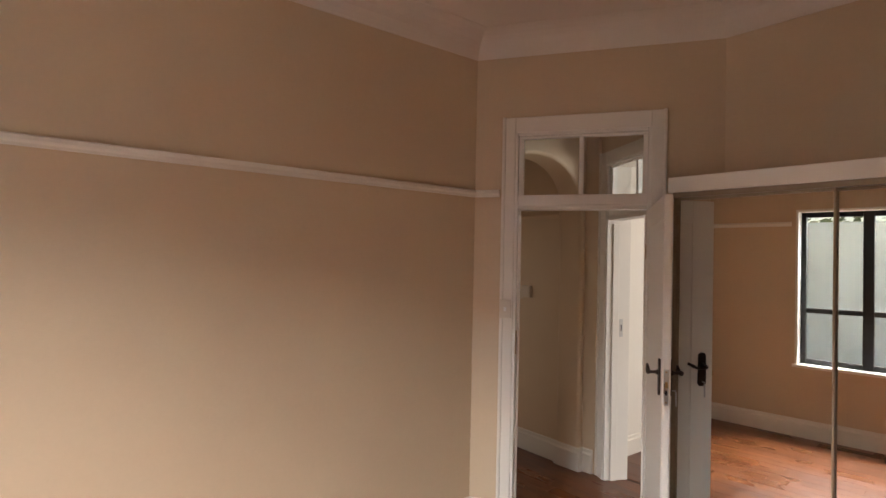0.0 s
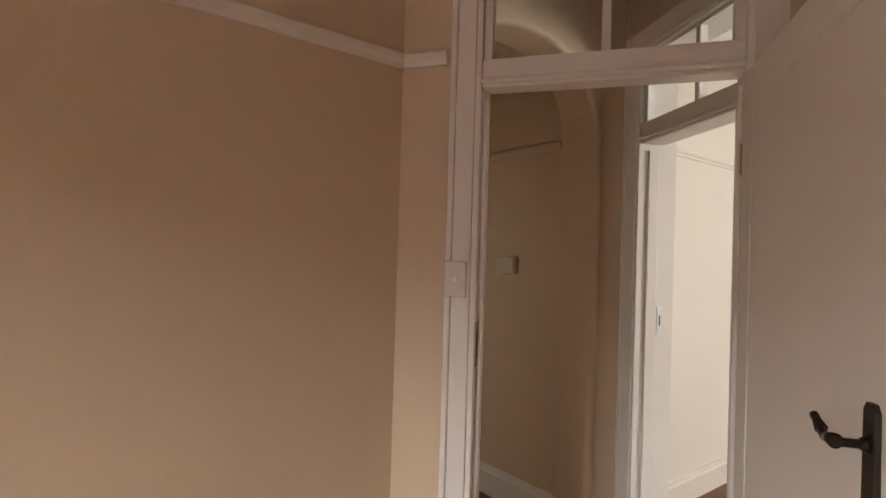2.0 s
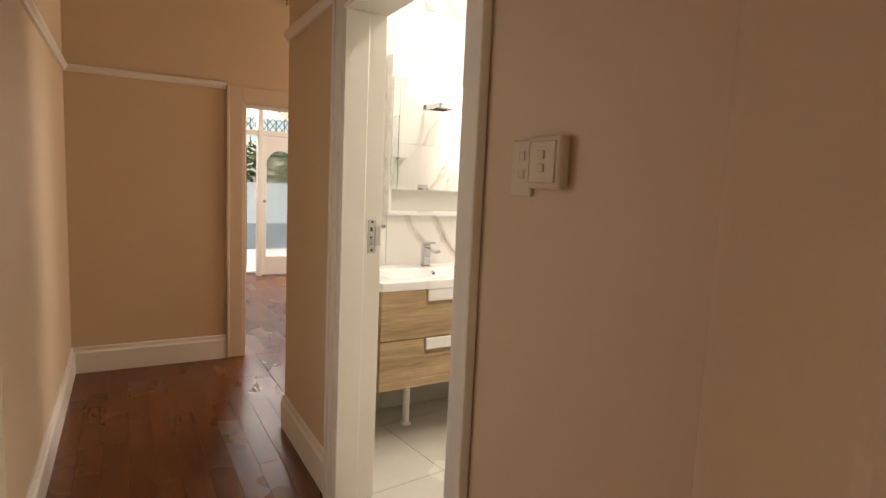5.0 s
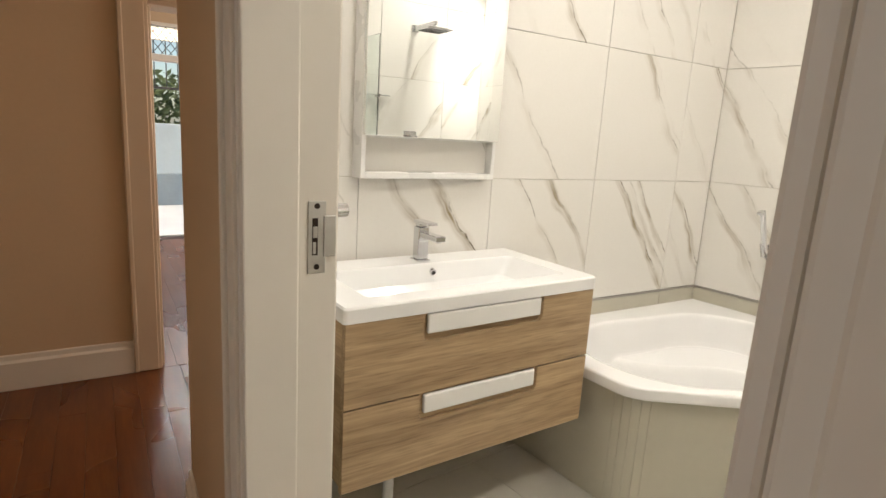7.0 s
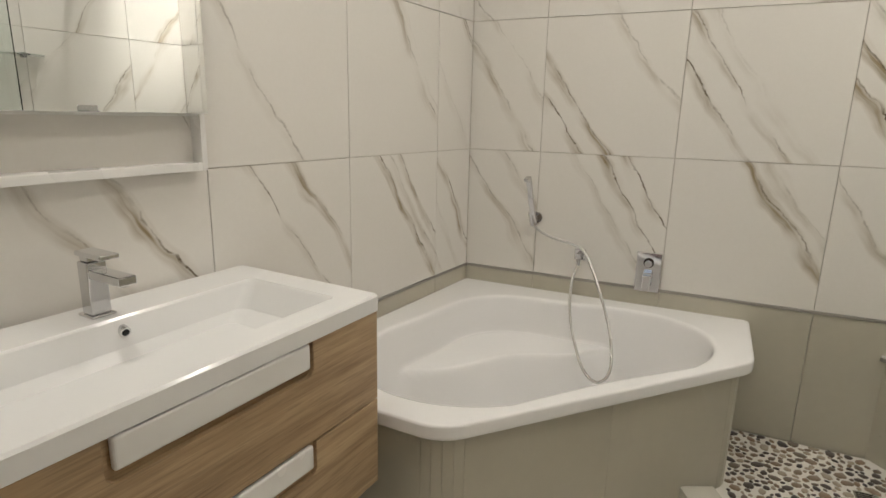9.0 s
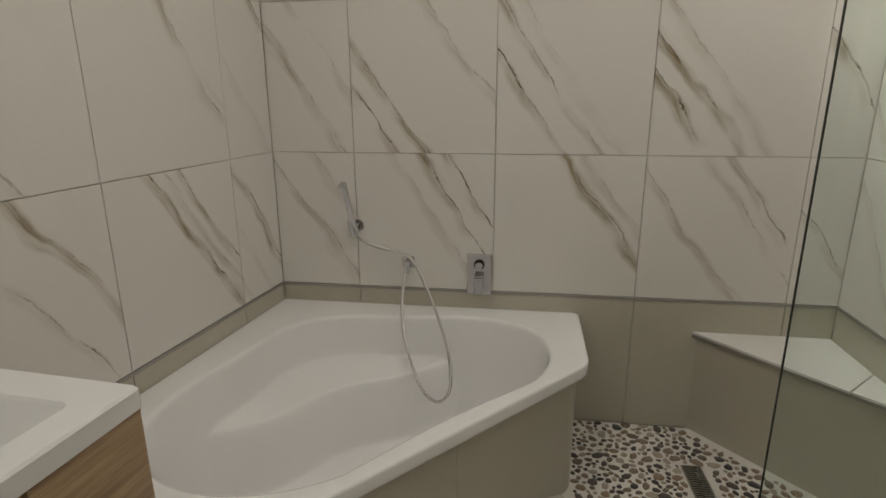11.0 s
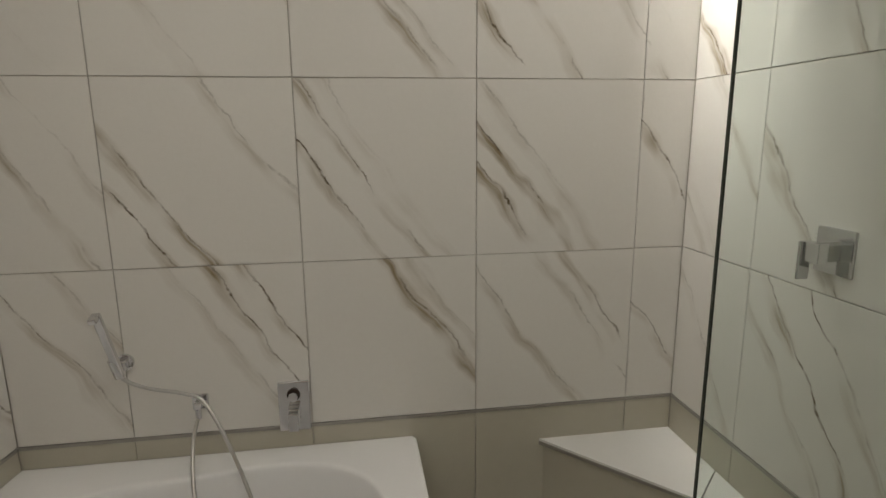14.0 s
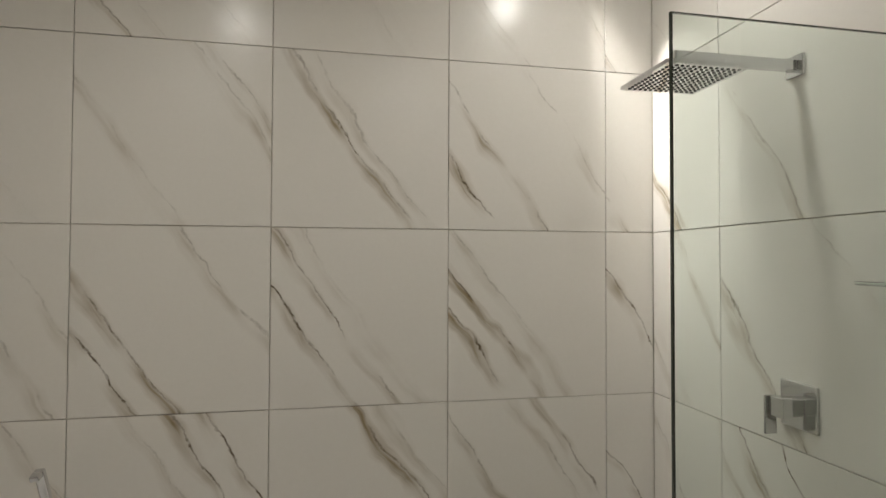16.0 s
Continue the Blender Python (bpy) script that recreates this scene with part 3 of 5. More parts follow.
# ---- doors and windows ----
def door_frame(name, m, s0, s1, head, depth, arch, label, transom=None, mullions=(0.5,), arch_top=0.10, back=True, rebate=0.0, paint=None):
    """A lined doorway with architraves in a wall's frame; transom (z0, z1) adds a fanlight above."""
    d = thing(name, m, label, "door frame", kind="structure")
    casing, lining = paint or TRIM, paint or TRIMB
    top = transom[1] + 0.045 if transom else head
    for nm, a, b in (("jamb", s0, s0 + 0.03), ("jamb", s1 - 0.03, s1)):
        part(nm, box((a, -0.012, 0), (b, depth + 0.012, top), 0.004), lining, d)
    part("head_lining", box((s0 + 0.03, -0.012, top - 0.03), (s1 - 0.03, depth + 0.012, top), 0.004), lining, d)
    for a, b in ((s0 + 0.03, s0 + 0.045), (s1 - 0.045, s1 - 0.03)):
        part("door_stop", box((a, -0.010 if rebate else depth * 0.2, 0), (b, rebate or depth * 0.5, head - 0.031), 0.004), lining, d)
    for y0, y1, y2 in ((-0.02, -0.001, -0.03), (depth + 0.001, depth + 0.02, depth + 0.03))[:2 if back else 1]:
        ya, yb, yc = min(y0, y1), max(y0, y1), y2
        for a, b, lip in ((s0 - arch + 0.012, s0 + 0.012, s0 - arch + 0.009), (s1 - 0.012, s1 + arch - 0.012, s1 + arch - 0.031)):
            part("architrave", box((a, ya, 0), (b, yb, top + arch_top - 0.012), 0.004), casing, d)
            part("architrave_bead", box((lip, min(yc, ya), 0), (lip + 0.022, max(yc, yb), top + arch_top - 0.009), 0.005), casing, d)
        part("architrave_head", box((s0 + 0.012, ya + 0.001, top - 0.012), (s1 - 0.012, yb - 0.001, top + arch_top - 0.012), 0.004), casing, d)
    if transom:
        z0, z1 = transom
        part("transom_rail", box((s0 + 0.03, -0.006, head), (s1 - 0.03, depth * 0.7, z0), 0.006), lining, d)
        part("transom_bead", box((s0 + 0.03, -0.02, head + 0.012), (s1 - 0.03, -0.006, head + 0.03), 0.005), lining, d)
        part("sash_top", box((s0 + 0.03, 0.01, z1), (s1 - 0.03, 0.05, top - 0.03), 0.004), lining, d)
        edges = [s0 + 0.03, *(s0 + (s1 - s0) * q for q in mullions), s1 - 0.03]
        for q in mullions:
            c = s0 + (s1 - s0) * q
            part("mullion", box((c - 0.014, 0.01, z0), (c + 0.014, 0.05, z1), 0.004), lining, d)
        for a, b in ((s0 + 0.03, s0 + 0.06), (s1 - 0.06, s1 - 0.03)):
            part("sash_side", box((a, 0.01, z0), (b, 0.05, z1), 0.004), lining, d)
        for a, b in zip(edges, edges[1:]):
            g = part("pane", box((a + 0.01, 0.028, z0 + 0.001), (b - 0.01, 0.032, z1 - 0.001)), GLASS, d, "clear glass fanlight pane")
            g.visible_shadow = False
    return d


site = WING
bedroom_frame = door_frame("door_1", DM, 0.255, 1.10, 2.05, 0.115, 0.082, "white painted bedroom door frame with a fanlight", (2.145, 2.51))
# strike plate of the bedroom door on its jamb
part("strike_plate", box((0.285, 0.0, 1.125), (0.288, 0.032, 1.275), 0.001), BRASS, bedroom_frame, "worn brass strike plate")
part("strike_slot", box((0.2882, 0.009, 1.155), (0.2886, 0.022, 1.245)), HOLE, bedroom_frame)
for z in (1.137, 1.263):
    part("screw", rod((0.288, 0.016, z), (0.2895, 0.016, z), 0.004, n=10), BRASS, bedroom_frame)

site = HALL
bath_frame_m = along((0, HN), (0, HS))
bath_frame = door_frame("door_2", bath_frame_m, HN - B0, HN - B1, 2.08, 0.16, 0.075, "white painted bathroom door frame", arch_top=0.062, rebate=0.092)
sp = HN - B0 + 0.03
part("strike_plate", box((sp, 0.112, 1.092), (sp + 0.003, 0.147, 1.232), 0.001), STEEL, bath_frame, "steel strike plate on the jamb")
part("strike_lip", box((sp + 0.003, 0.141, 1.125), (sp + 0.008, 0.166, 1.205), 0.002), STEEL, bath_frame)
part("strike_slot", box((sp + 0.0032, 0.120, 1.128), (sp + 0.0036, 0.131, 1.200)), DARKM, bath_frame)
part("strike_tongue", box((sp + 0.0037, 0.121, 1.131), (sp + 0.006, 0.127, 1.154), 0.001), STEEL, bath_frame)
part("strike_tongue", box((sp + 0.0037, 0.121, 1.162), (sp + 0.005, 0.130, 1.184), 0.001), STEEL, bath_frame)
for z in (1.105, 1.223):
    part("screw", rod((sp + 0.003, 0.129, z), (sp + 0.0045, 0.129, z), 0.0055, n=12), DARKM, bath_frame)
part("threshold", box((HN - B0 + 0.03, 0.10, -0.002), (HN - B1 - 0.03, 0.130, 0.004), 0.002), OAK, bath_frame, "wooden threshold strip")
north_frame = door_frame("door_4", along((-3.6, HNW), (2.85, HNW)), 3.595, 4.70, 1.94, 0.18, 0.115, "cream painted cased opening to the front room", arch_top=0.11, paint=CASING)
site = WING

bright_m = along(S0, S0 + SU)
b0 = 1.443
bright_frame = door_frame("door_3", bright_m, b0 - 1.328, 1.0, 2.06, 0.18, 0.109, "white painted door frame with a fanlight", (2.16, 2.475), (0.5,))
part("strike_plate", box((b0 - 1.298, 0.102, 1.135), (b0 - 1.295, 0.132, 1.275), 0.001), STEEL, bright_frame, "bright steel strike plate")
part("strike_slot", box((b0 - 1.2949, 0.113, 1.18), (b0 - 1.2945, 0.121, 1.23)), HOLE, bright_frame)


def lever(parent, m, material, flip=1, curved=True, key=False):
    """A back plate and a lever handle on a door's face, in the pose m: x along the door, y out of it."""
    bm = prism([(-0.012, -0.082), (0.012, -0.082), (0.021, -0.070), (0.019, 0.070), (0.010, 0.082), (-0.010, 0.082), (-0.019, 0.070), (-0.021, -0.070)], 0.0, 0.010, 0.002)
    for v in bm.verts:
        v.co = Vector((v.co.x, v.co.z, v.co.y + 0.02))
    bmesh.ops.recalc_face_normals(bm, faces=bm.faces)
    pl = part("handle_plate", bm, material, parent, "dark bronze back plate")
    pl.matrix_local = m
    h = tube([(0, 0.006, 0.04), (0, 0.046, 0.04), (0.012 * flip, 0.052, 0.04), (0.045 * flip, 0.050, 0.034), (0.072 * flip, 0.048, 0.044), (0.098 * flip, 0.048, 0.056)], 0.007, 10, 5)
    for a, bb, r0, r1 in (((0, 0.010, 0.04), (0, 0.020, 0.04), 0.014, 0.009), ((0.004 * flip, 0.051, 0.04), (0.034 * flip, 0.051, 0.037), 0.012, 0.008), ((0.066 * flip, 0.048, 0.041), (0.100 * flip, 0.048, 0.057), 0.010, 0.004)):
        add_rod(h, a, bb, r0, r1, n=12)
    ob = part("lever", h, material, parent, smooth=True)
    ob.matrix_local = m
    if key:
        k = bmesh.new()
        add_rod(k, (0, 0.0, -0.04), (0, 0.03, -0.04), 0.003, n=8)
        add_rod(k, (0, 0.03, -0.045), (0, 0.032, -0.11), 0.004, n=8)
        ob = part("key", k, STEEL, parent, "small steel key")
        ob.matrix_local = m


# bedroom door leaf, swung into the room against the wardrobe
HINGE, FREE = Vector((1.385, 0.475)), Vector((0.678, -0.04))
leaf_len = (FREE - HINGE).length
leaf = thing("bedroom_door", along(HINGE, FREE), "white painted open timber door resting near the wardrobe", "door")
part("leaf", box((0, -0.022, 0.012), (leaf_len, 0.006, 2.04), 0.003), TRIMB, leaf)
for side in (-1, 1):
    y0, y1 = (-0.027, -0.022) if side < 0 else (0.006, 0.011)
    for nm, lo, hi in (("stile", (0.002, 0.014), (0.10, 2.038)), ("stile", (leaf_len - 0.115, 0.014), (leaf_len - 0.002, 2.038)), ("rail", (0.1005, 1.93), (leaf_len - 0.1155, 2.038)), ("rail", (0.1005, 0.014), (leaf_len - 0.1155, 0.24))):
        part(nm, box((lo[0], y0, lo[1]), (hi[0], y1, hi[1]), 0.003), TRIMB, leaf)
lever(leaf, pose(leaf_len - 0.06, -0.027, 1.19, 0, 0, 180), DARKM, 1)
lever(leaf, pose(leaf_len - 0.06, 0.011, 1.19), DARKM, -1, key=True)
part("lock_face", box((leaf_len - 0.001, -0.019, 1.095), (leaf_len + 0.0025, 0.003, 1.255), 0.001), STEEL, leaf, "worn steel lock face plate")
part("latch", box((leaf_len, -0.014, 1.175), (leaf_len + 0.012, -0.002, 1.20), 0.002), BRASS, leaf)
for z in (1.108, 1.243):
    part("screw", rod((leaf_len + 0.002, -0.008, z), (leaf_len + 0.0034, -0.008, z), 0.004, n=10), BRASS, leaf)
for z in (1.14,):
    part("lock_slot", box((leaf_len + 0.0026, -0.013, z), (leaf_len + 0.003, -0.003, z + 0.02)), HOLE, leaf)
for z in (0.25, 1.75):
    part("hinge", rod((-0.004, -0.024, z), (-0.004, -0.024, z + 0.09), 0.007), BRASS, leaf)


def switch_plate(name, m, w, h, label, rockers=1):
    s = thing(name, m, label, "light switch")
    part("plate", box((-w / 2, -0.009, -h / 2), (w / 2, 0.0, h / 2), 0.004, 3), PLASTIC, s)
    for k in range(rockers):
        cx = (k - (rockers - 1) / 2) * 0.028
        part("rocker", box((cx - 0.009, -0.013, -0.014), (cx + 0.009, -0.009, 0.014), 0.003), LAC, s)
    for z in (-h * 0.36, h * 0.36):
        part("screw", rod((0, -0.009, z), (0, -0.0102, z), 0.003, n=8), PLASTIC, s)
    return s


switch_plate("light_switch", DM @ pose(0.222, -0.031, 1.415), 0.075, 0.118, "cream plastic light switch on the door architrave")
hall_switch = thing("light_switch", HALL @ pose(0, -1.182, 1.432, 0, 0, -90), "flat cream two-gang light switch on the hall wall", "light switch")
part("plate", box((-0.039, -0.008, -0.060), (0.034, 0.0, 0.060), 0.003, 3), SWITCHM, hall_switch)
for z in (-0.012, 0.026):
    part("rocker", box((-0.010, -0.0105, z - 0.010), (0.008, -0.0082, z + 0.010), 0.002), SWITCHM, hall_switch)
box_switch = thing("wall_control", HALL @ pose(0, -1.276, 1.443, 0, 0, -90), "thick cream plastic wall control beside the switch", "wall control")
part("housing", box((-0.052, -0.030, -0.054), (0.052, 0.0, 0.054), 0.010, 3), SWITCHM, box_switch)
part("face", box((-0.040, -0.033, -0.042), (0.040, -0.0302, 0.042), 0.003), SWITCHM, box_switch)
for z in (-0.012, 0.014):
    part("rocker", box((-0.010, -0.037, z - 0.009), (0.010, -0.0332, z + 0.009), 0.002), SWITCHM, box_switch)

# wardrobe with mirrored sliding doors
WM = WING @ pose(0.88, 0.085, 0, 0, 0, -90 + 2.3)
ward = thing("wardrobe", WM, "built-in wardrobe with mirrored sliding doors and white fascia", "wardrobe")
part("side_panel", box((0.0, 0.03, 0), (0.025, 0.68, 2.125), 0.003), TRIM, ward)
part("top_panel", box((0.025, 0.03, 2.10), (2.95, 0.68, 2.125)), TRIM, ward)
part("back_panel", box((0.025, 0.62, 0.0), (2.95, 0.64, 2.10)), TRIM, ward)
part("fascia", box((0.0, -0.004, 2.07), (2.95, 0.03, 2.145), 0.004), TRIM, ward, "white painted timber fascia")
part("top_track", box((0.02, 0.0, 2.045), (2.95, 0.03, 2.069), 0.002), FRAMEM, ward, "dull bronze metal track")
part("bottom_track", box((0.02, 0.0, 0.0), (2.95, 0.05, 0.02), 0.002), FRAMEM, ward)
part("end_stile", box((0.026, 0.004, 0.021), (0.046, 0.028, 2.044), 0.002), FRAMEM, ward)
for a, b, y in ((0.047, 0.69, 0.012), (0.68, 1.42, 0.030), (1.41, 2.15, 0.012), (2.14, 2.95, 0.030)):
    dr = part("sliding_door", box((a + 0.010, y, 0.036), (b - 0.010, y + 0.006, 2.03)), MIRROR, ward, "mirror glass sliding door")
    for lo, hi in (((a, 0.022), (a + 0.009, 2.044)), ((b - 0.009, 0.022), (b, 2.044)), ((a + 0.0095, 0.022), (b - 0.0095, 0.035)), ((a + 0.0095, 2.031), (b - 0.0095, 2.044))):
        part("door_edge", box((lo[0], y - 0.004, lo[1]), (hi[0], y + 0.010, hi[1]), 0.002), FRAMEM, dr, "thin dull bronze frame")

# bedroom window, black aluminium casements
win = thing("window_1", along((-3.0, -3.0), (-3.0, NB)), "black aluminium casement window in a white reveal", "window", kind="structure")
w0, w1, wz0, wz1 = 1.75, 3.54, 0.70, 2.30
for lo, hi in (((w0, 0.0, wz0 - 0.03), (w1, 0.2, wz0 - 0.001)),):
    part("sill", box((w0 - 0.02, -0.035, wz0), (w1 + 0.02, 0.19, wz0 + 0.03), 0.005), TRIM, win, "white painted window sill")
for lo, hi in (((w0, wz0 + 0.031), (w0 + 0.025, wz1)), ((w1 - 0.025, wz0 + 0.031), (w1, wz1)), ((w0 + 0.0255, wz1 - 0.025), (w1 - 0.0255, wz1))):
    part("reveal", box((lo[0], -0.012, lo[1]), (hi[0], 0.19, hi[1]), 0.003), TRIM, win)
wa, wb, za, zb = w0 + 0.026, w1 - 0.026, wz0 + 0.031, wz1 - 0.026
cols = [wa, wa + 0.555, wb - 0.555, wb]
for c in cols:
    part("frame_post", box((max(wa, c - 0.045), 0.09, za), (min(wb, c + 0.045), 0.14, zb), 0.003), BLACK, win)
for z in (za, za + 0.52, zb - 0.05):
    for a, b in zip(cols, cols[1:]):
        part("frame_rail", box((a + 0.0455, 0.092, z), (b - 0.0455, 0.138, z + 0.05), 0.003), BLACK, win)
for a, b in zip(cols, cols[1:]):
    for lo, hi in ((za + 0.05, za + 0.52), (za + 0.57, zb - 0.05)):
        g = part("pane", box((a + 0.046, 0.112, lo), (b - 0.046, 0.116, hi)), GLASS, win, "clear glass window pane")
        g.visible_shadow = False

# outside the bedroom: a painted garden wall with bushes over it
garden = finish("garden_wall", box((-5.2, -7, -0.25), (-5.0, 6, 2.30), 0.01), BLUEW)
garden.matrix_world = WING
tagged(garden, "blue-grey rough plastered garden wall", "garden wall", kind="structure")
rnd = random.Random(5)


def bush(name, lo, hi, count, label, size=0.06):
    bm = bmesh.new()
    for _ in range(count):
        c = Vector([rnd.uniform(a, b) for a, b in zip(lo, hi)])
        if rnd.random() < 0.35 * (c.z - lo[2]) / (hi[2] - lo[2]) + 0.1 * math.sin(c.y * 4):
            continue
        q = Euler([rnd.uniform(0, 6.3) for _ in range(3)]).to_matrix()
        s = size * rnd.uniform(0.5, 1.2)
        vs = [bm.verts.new(c + q @ Vector(p)) for p in ((0, -s, 0), (s * 0.45, 0, s * 0.12), (0, s, 0), (-s * 0.45, 0, s * 0.12))]
        bm.faces.new(vs)
    return tagged(finish(name, bm, LEAF), label, "bush", kind="stuff")


bush("bush", (-6.9, -4, 1.6), (-5.8, 4, 3.4), 3000, "green leafy bushes behind the garden wall", 0.08)

# front door at the end of the passage
site = PLAIN_SITE
FM = along(FA, FB) @ pose(0.37, 0, 0)
fd = thing("front_door", FM, "white painted front door with rippled glass pane", "door")
part("frame_post", box((1.52, -0.03, 0), (1.585, 0.12, 2.34), 0.004), TRIMB, fd)
part("frame_post", box((0.95, -0.03, 0), (1.0, 0.12, 2.34), 0.004), TRIMB, fd)
part("frame_head", box((1.0005, -0.03, 2.305), (1.5195, 0.12, 2.34), 0.004), TRIMB, fd)
part("transom_rail", box((1.0005, -0.02, 1.95), (1.5195, 0.10, 2.02), 0.004), TRIMB, fd)
g = part("fanlight_pane", box((1.0006, 0.03, 2.021), (1.5194, 0.034, 2.304)), GLASS, fd, "leaded fanlight")
g.visible_shadow = False
part("frame_post", box((2.085, -0.03, 0), (2.14, 0.12, 2.34), 0.004), TRIMB, fd)
part("frame_head", box((1.5855, -0.03, 2.305), (2.0845, 0.12, 2.34), 0.004), TRIMB, fd)
part("transom_rail", box((1.5855, -0.02, 1.95), (2.0845, 0.10, 2.02), 0.004), TRIMB, fd)
part("stile", box((1.586, 0.01, 0.01), (1.64, 0.055, 1.948), 0.004), TRIMB, fd)
part("stile", box((2.035, 0.01, 0.01), (2.084, 0.055, 1.948), 0.004), TRIMB, fd)
part("bottom_rail", box((1.6405, 0.01, 0.01), (2.0345, 0.055, 0.27), 0.004), TRIMB, fd)
top_out = [(1.6405, 1.948), (1.6405, 1.62), (1.67, 1.66), (1.70, 1.70), (1.74, 1.735), (1.80, 1.755), (1.875, 1.755), (1.935, 1.735), (1.975, 1.70), (2.005, 1.66), (2.0345, 1.62), (2.0345, 1.948)]
bm = bmesh.new()
for y in (0.01, 0.055):
    vs = [bm.verts.new((x, y, z)) for x, z in top_out]
lo, hi = list(bm.verts)[:12], list(bm.verts)[12:]
for k in range(12):
    bm.faces.new((lo[k], lo[(k + 1) % 12], hi[(k + 1) % 12], hi[k]))
bm.faces.new(lo[::-1])
bm.faces.new(hi)
bmesh.ops.recalc_face_normals(bm, faces=bm.faces)
part("top_rail", bm, TRIMB, fd, "arched top rail")
g = part("pane", box((1.639, 0.03, 0.268), (2.036, 0.034, 1.76)), FROST, fd, "rippled glass pane")
g.visible_shadow = False
g = part("fanlight_pane", box((1.5856, 0.03, 2.021), (2.0844, 0.034, 2.304)), GLASS, fd, "leaded fanlight")
g.visible_shadow = False
lead = bmesh.new()
for k in range(-11, 9):
    for sgn in (1, -1):
        x0 = 1.585 + k * 0.083
        pts = []
        for q in range(21):
            z = 2.021 + 0.283 * q / 20
            x = x0 + sgn * (z - 2.021) * 0.8 + (0.2 if sgn < 0 else 0)
            if 1.588 < x < 2.082 and k >= -4 or 1.003 < x < 1.517 and k < 4:
                pts.append((x, 0.028, z))
        pts = [p for p in pts if (p[0] > 1.55) == (pts[0][0] > 1.55)]
        if len(pts) > 2:
            add_rod(lead, pts[0], pts[-1], 0.004, n=6)
part("lead_lattice", lead, BLACK, fd, "black diamond lead lattice")
part("door_knob", rod((1.61, 0.01, 1.05), (1.61, -0.04, 1.05), 0.018), BRASS, fd)
tagged(finish("porch_wall", box((1.0, 12.3, 0.48), (9.0, 12.5, 1.27), 0.01), PALEBLUE), "pale blue garden wall beyond the front door", "garden wall", kind="structure")
tagged(finish("porch_wall_base", box((1.0, 12.28, -0.25), (9.0, 12.5, 0.479), 0.01), BLUEW), "grey plinth of the garden wall", "garden wall", kind="structure")
tagged(finish("porch_floor", box((1.0, 9.70, -0.25), (9.0, 12.27, -0.02)), PORCH), "pale sunlit porch floor", "porch floor", kind="structure")
gate = thing("porch_grille", pose(2.4, 10.6, 0), "black steel grille under the porch beam", "grille")
part("porch_beam", box((-1.0, -0.06, 2.32), (4.5, 0.06, 2.5)), TRIM, gate, "white porch beam")
part("grille_rail", box((-1.0, -0.012, 1.72), (4.5, 0.012, 1.75)), BLACK, gate)
for k in range(36):
    part("grille_bar", rod((-0.95 + k * 0.14, 0, 1.75), (-0.95 + k * 0.14, 0, 2.32), 0.007, n=8), BLACK, gate)
for k in (-1.0, 4.5):
    part("porch_post", box((k - 0.05, -0.05, -0.02), (k + 0.05, 0.05, 2.32), 0.005), TRIM, gate)
bush("hedge", (1.5, 12.7, 1.0), (8.5, 13.7, 2.1), 5000, "green hedge beyond the garden wall", 0.09)

open_gate = thing("security_gate", pose(3.77, 9.72, -0.02, 0, 0, 75), "open black steel security gate on the porch", "gate")
for x in (0.0, 0.72):
    part("gate_post", box((x - 0.016, -0.016, 0.10), (x + 0.016, 0.016, 1.86), 0.003), BLACK, open_gate)
for z in (0.12, 0.60, 0.78, 1.66, 1.84):
    part("gate_rail", box((0.0165, -0.012, z - 0.012), (0.7035, 0.012, z + 0.012), 0.002), BLACK, open_gate)
for k in range(6):
    part("gate_bar", rod((0.11 + k * 0.1, 0, 0.132), (0.11 + k * 0.1, 0, 1.648), 0.006, n=8), BLACK, open_gate)
part("gate_foot", rod((0, 0, 0.0), (0, 0, 0.10), 0.012, n=10), BLACK, open_gate)

# hall: air vent and pendant lamp
vent = thing("wall_vent", pose(2.86, 5.632, 2.715, 0, 0, -7), "small cream perforated wall vent", "vent")
part("vent_plate", box((-0.065, -0.008, -0.05), (0.065, -0.0005, 0.05), 0.003), WALL, vent)
for i in range(5):
    for j in range(4):
        part("vent_hole", box((-0.056 + i * 0.024, -0.0088, -0.042 + j * 0.022), (-0.042 + i * 0.024, -0.0083, -0.028 + j * 0.022)), HOLE, vent)
pen = thing("pendant_lamp", pose(2.143, 4.601, 0), "clear glass teardrop pendant lamp", "pendant lamp")
prof = [(0.004, 2.47), (0.03, 2.48), (0.075, 2.53), (0.105, 2.60), (0.10, 2.67), (0.06, 2.72), (0.035, 2.74)]
bm = bmesh.new()
rings = [[bm.verts.new((r * math.cos(k * math.pi / 10), r * math.sin(k * math.pi / 10), z)) for k in range(20)] for r, z in prof]
for a, b in zip(rings, rings[1:]):
    for k in range(20):
        bm.faces.new((a[k], a[(k + 1) % 20], b[(k + 1) % 20], b[k]))
bm.faces.new(rings[0][::-1])
sh = part("shade", bm, GLASS, pen, "clear glass shade", True)
part("finial", rod((0, 0, 2.45), (0, 0, 2.47), 0.012, 0.006), BRASS, pen)
part("cap", rod((0, 0, 2.735), (0, 0, 2.80), 0.045, 0.02), BRASS, pen)
part("chain", rod((0, 0, 2.80), (0, 0, H), 0.005, n=8), BRASS, pen)

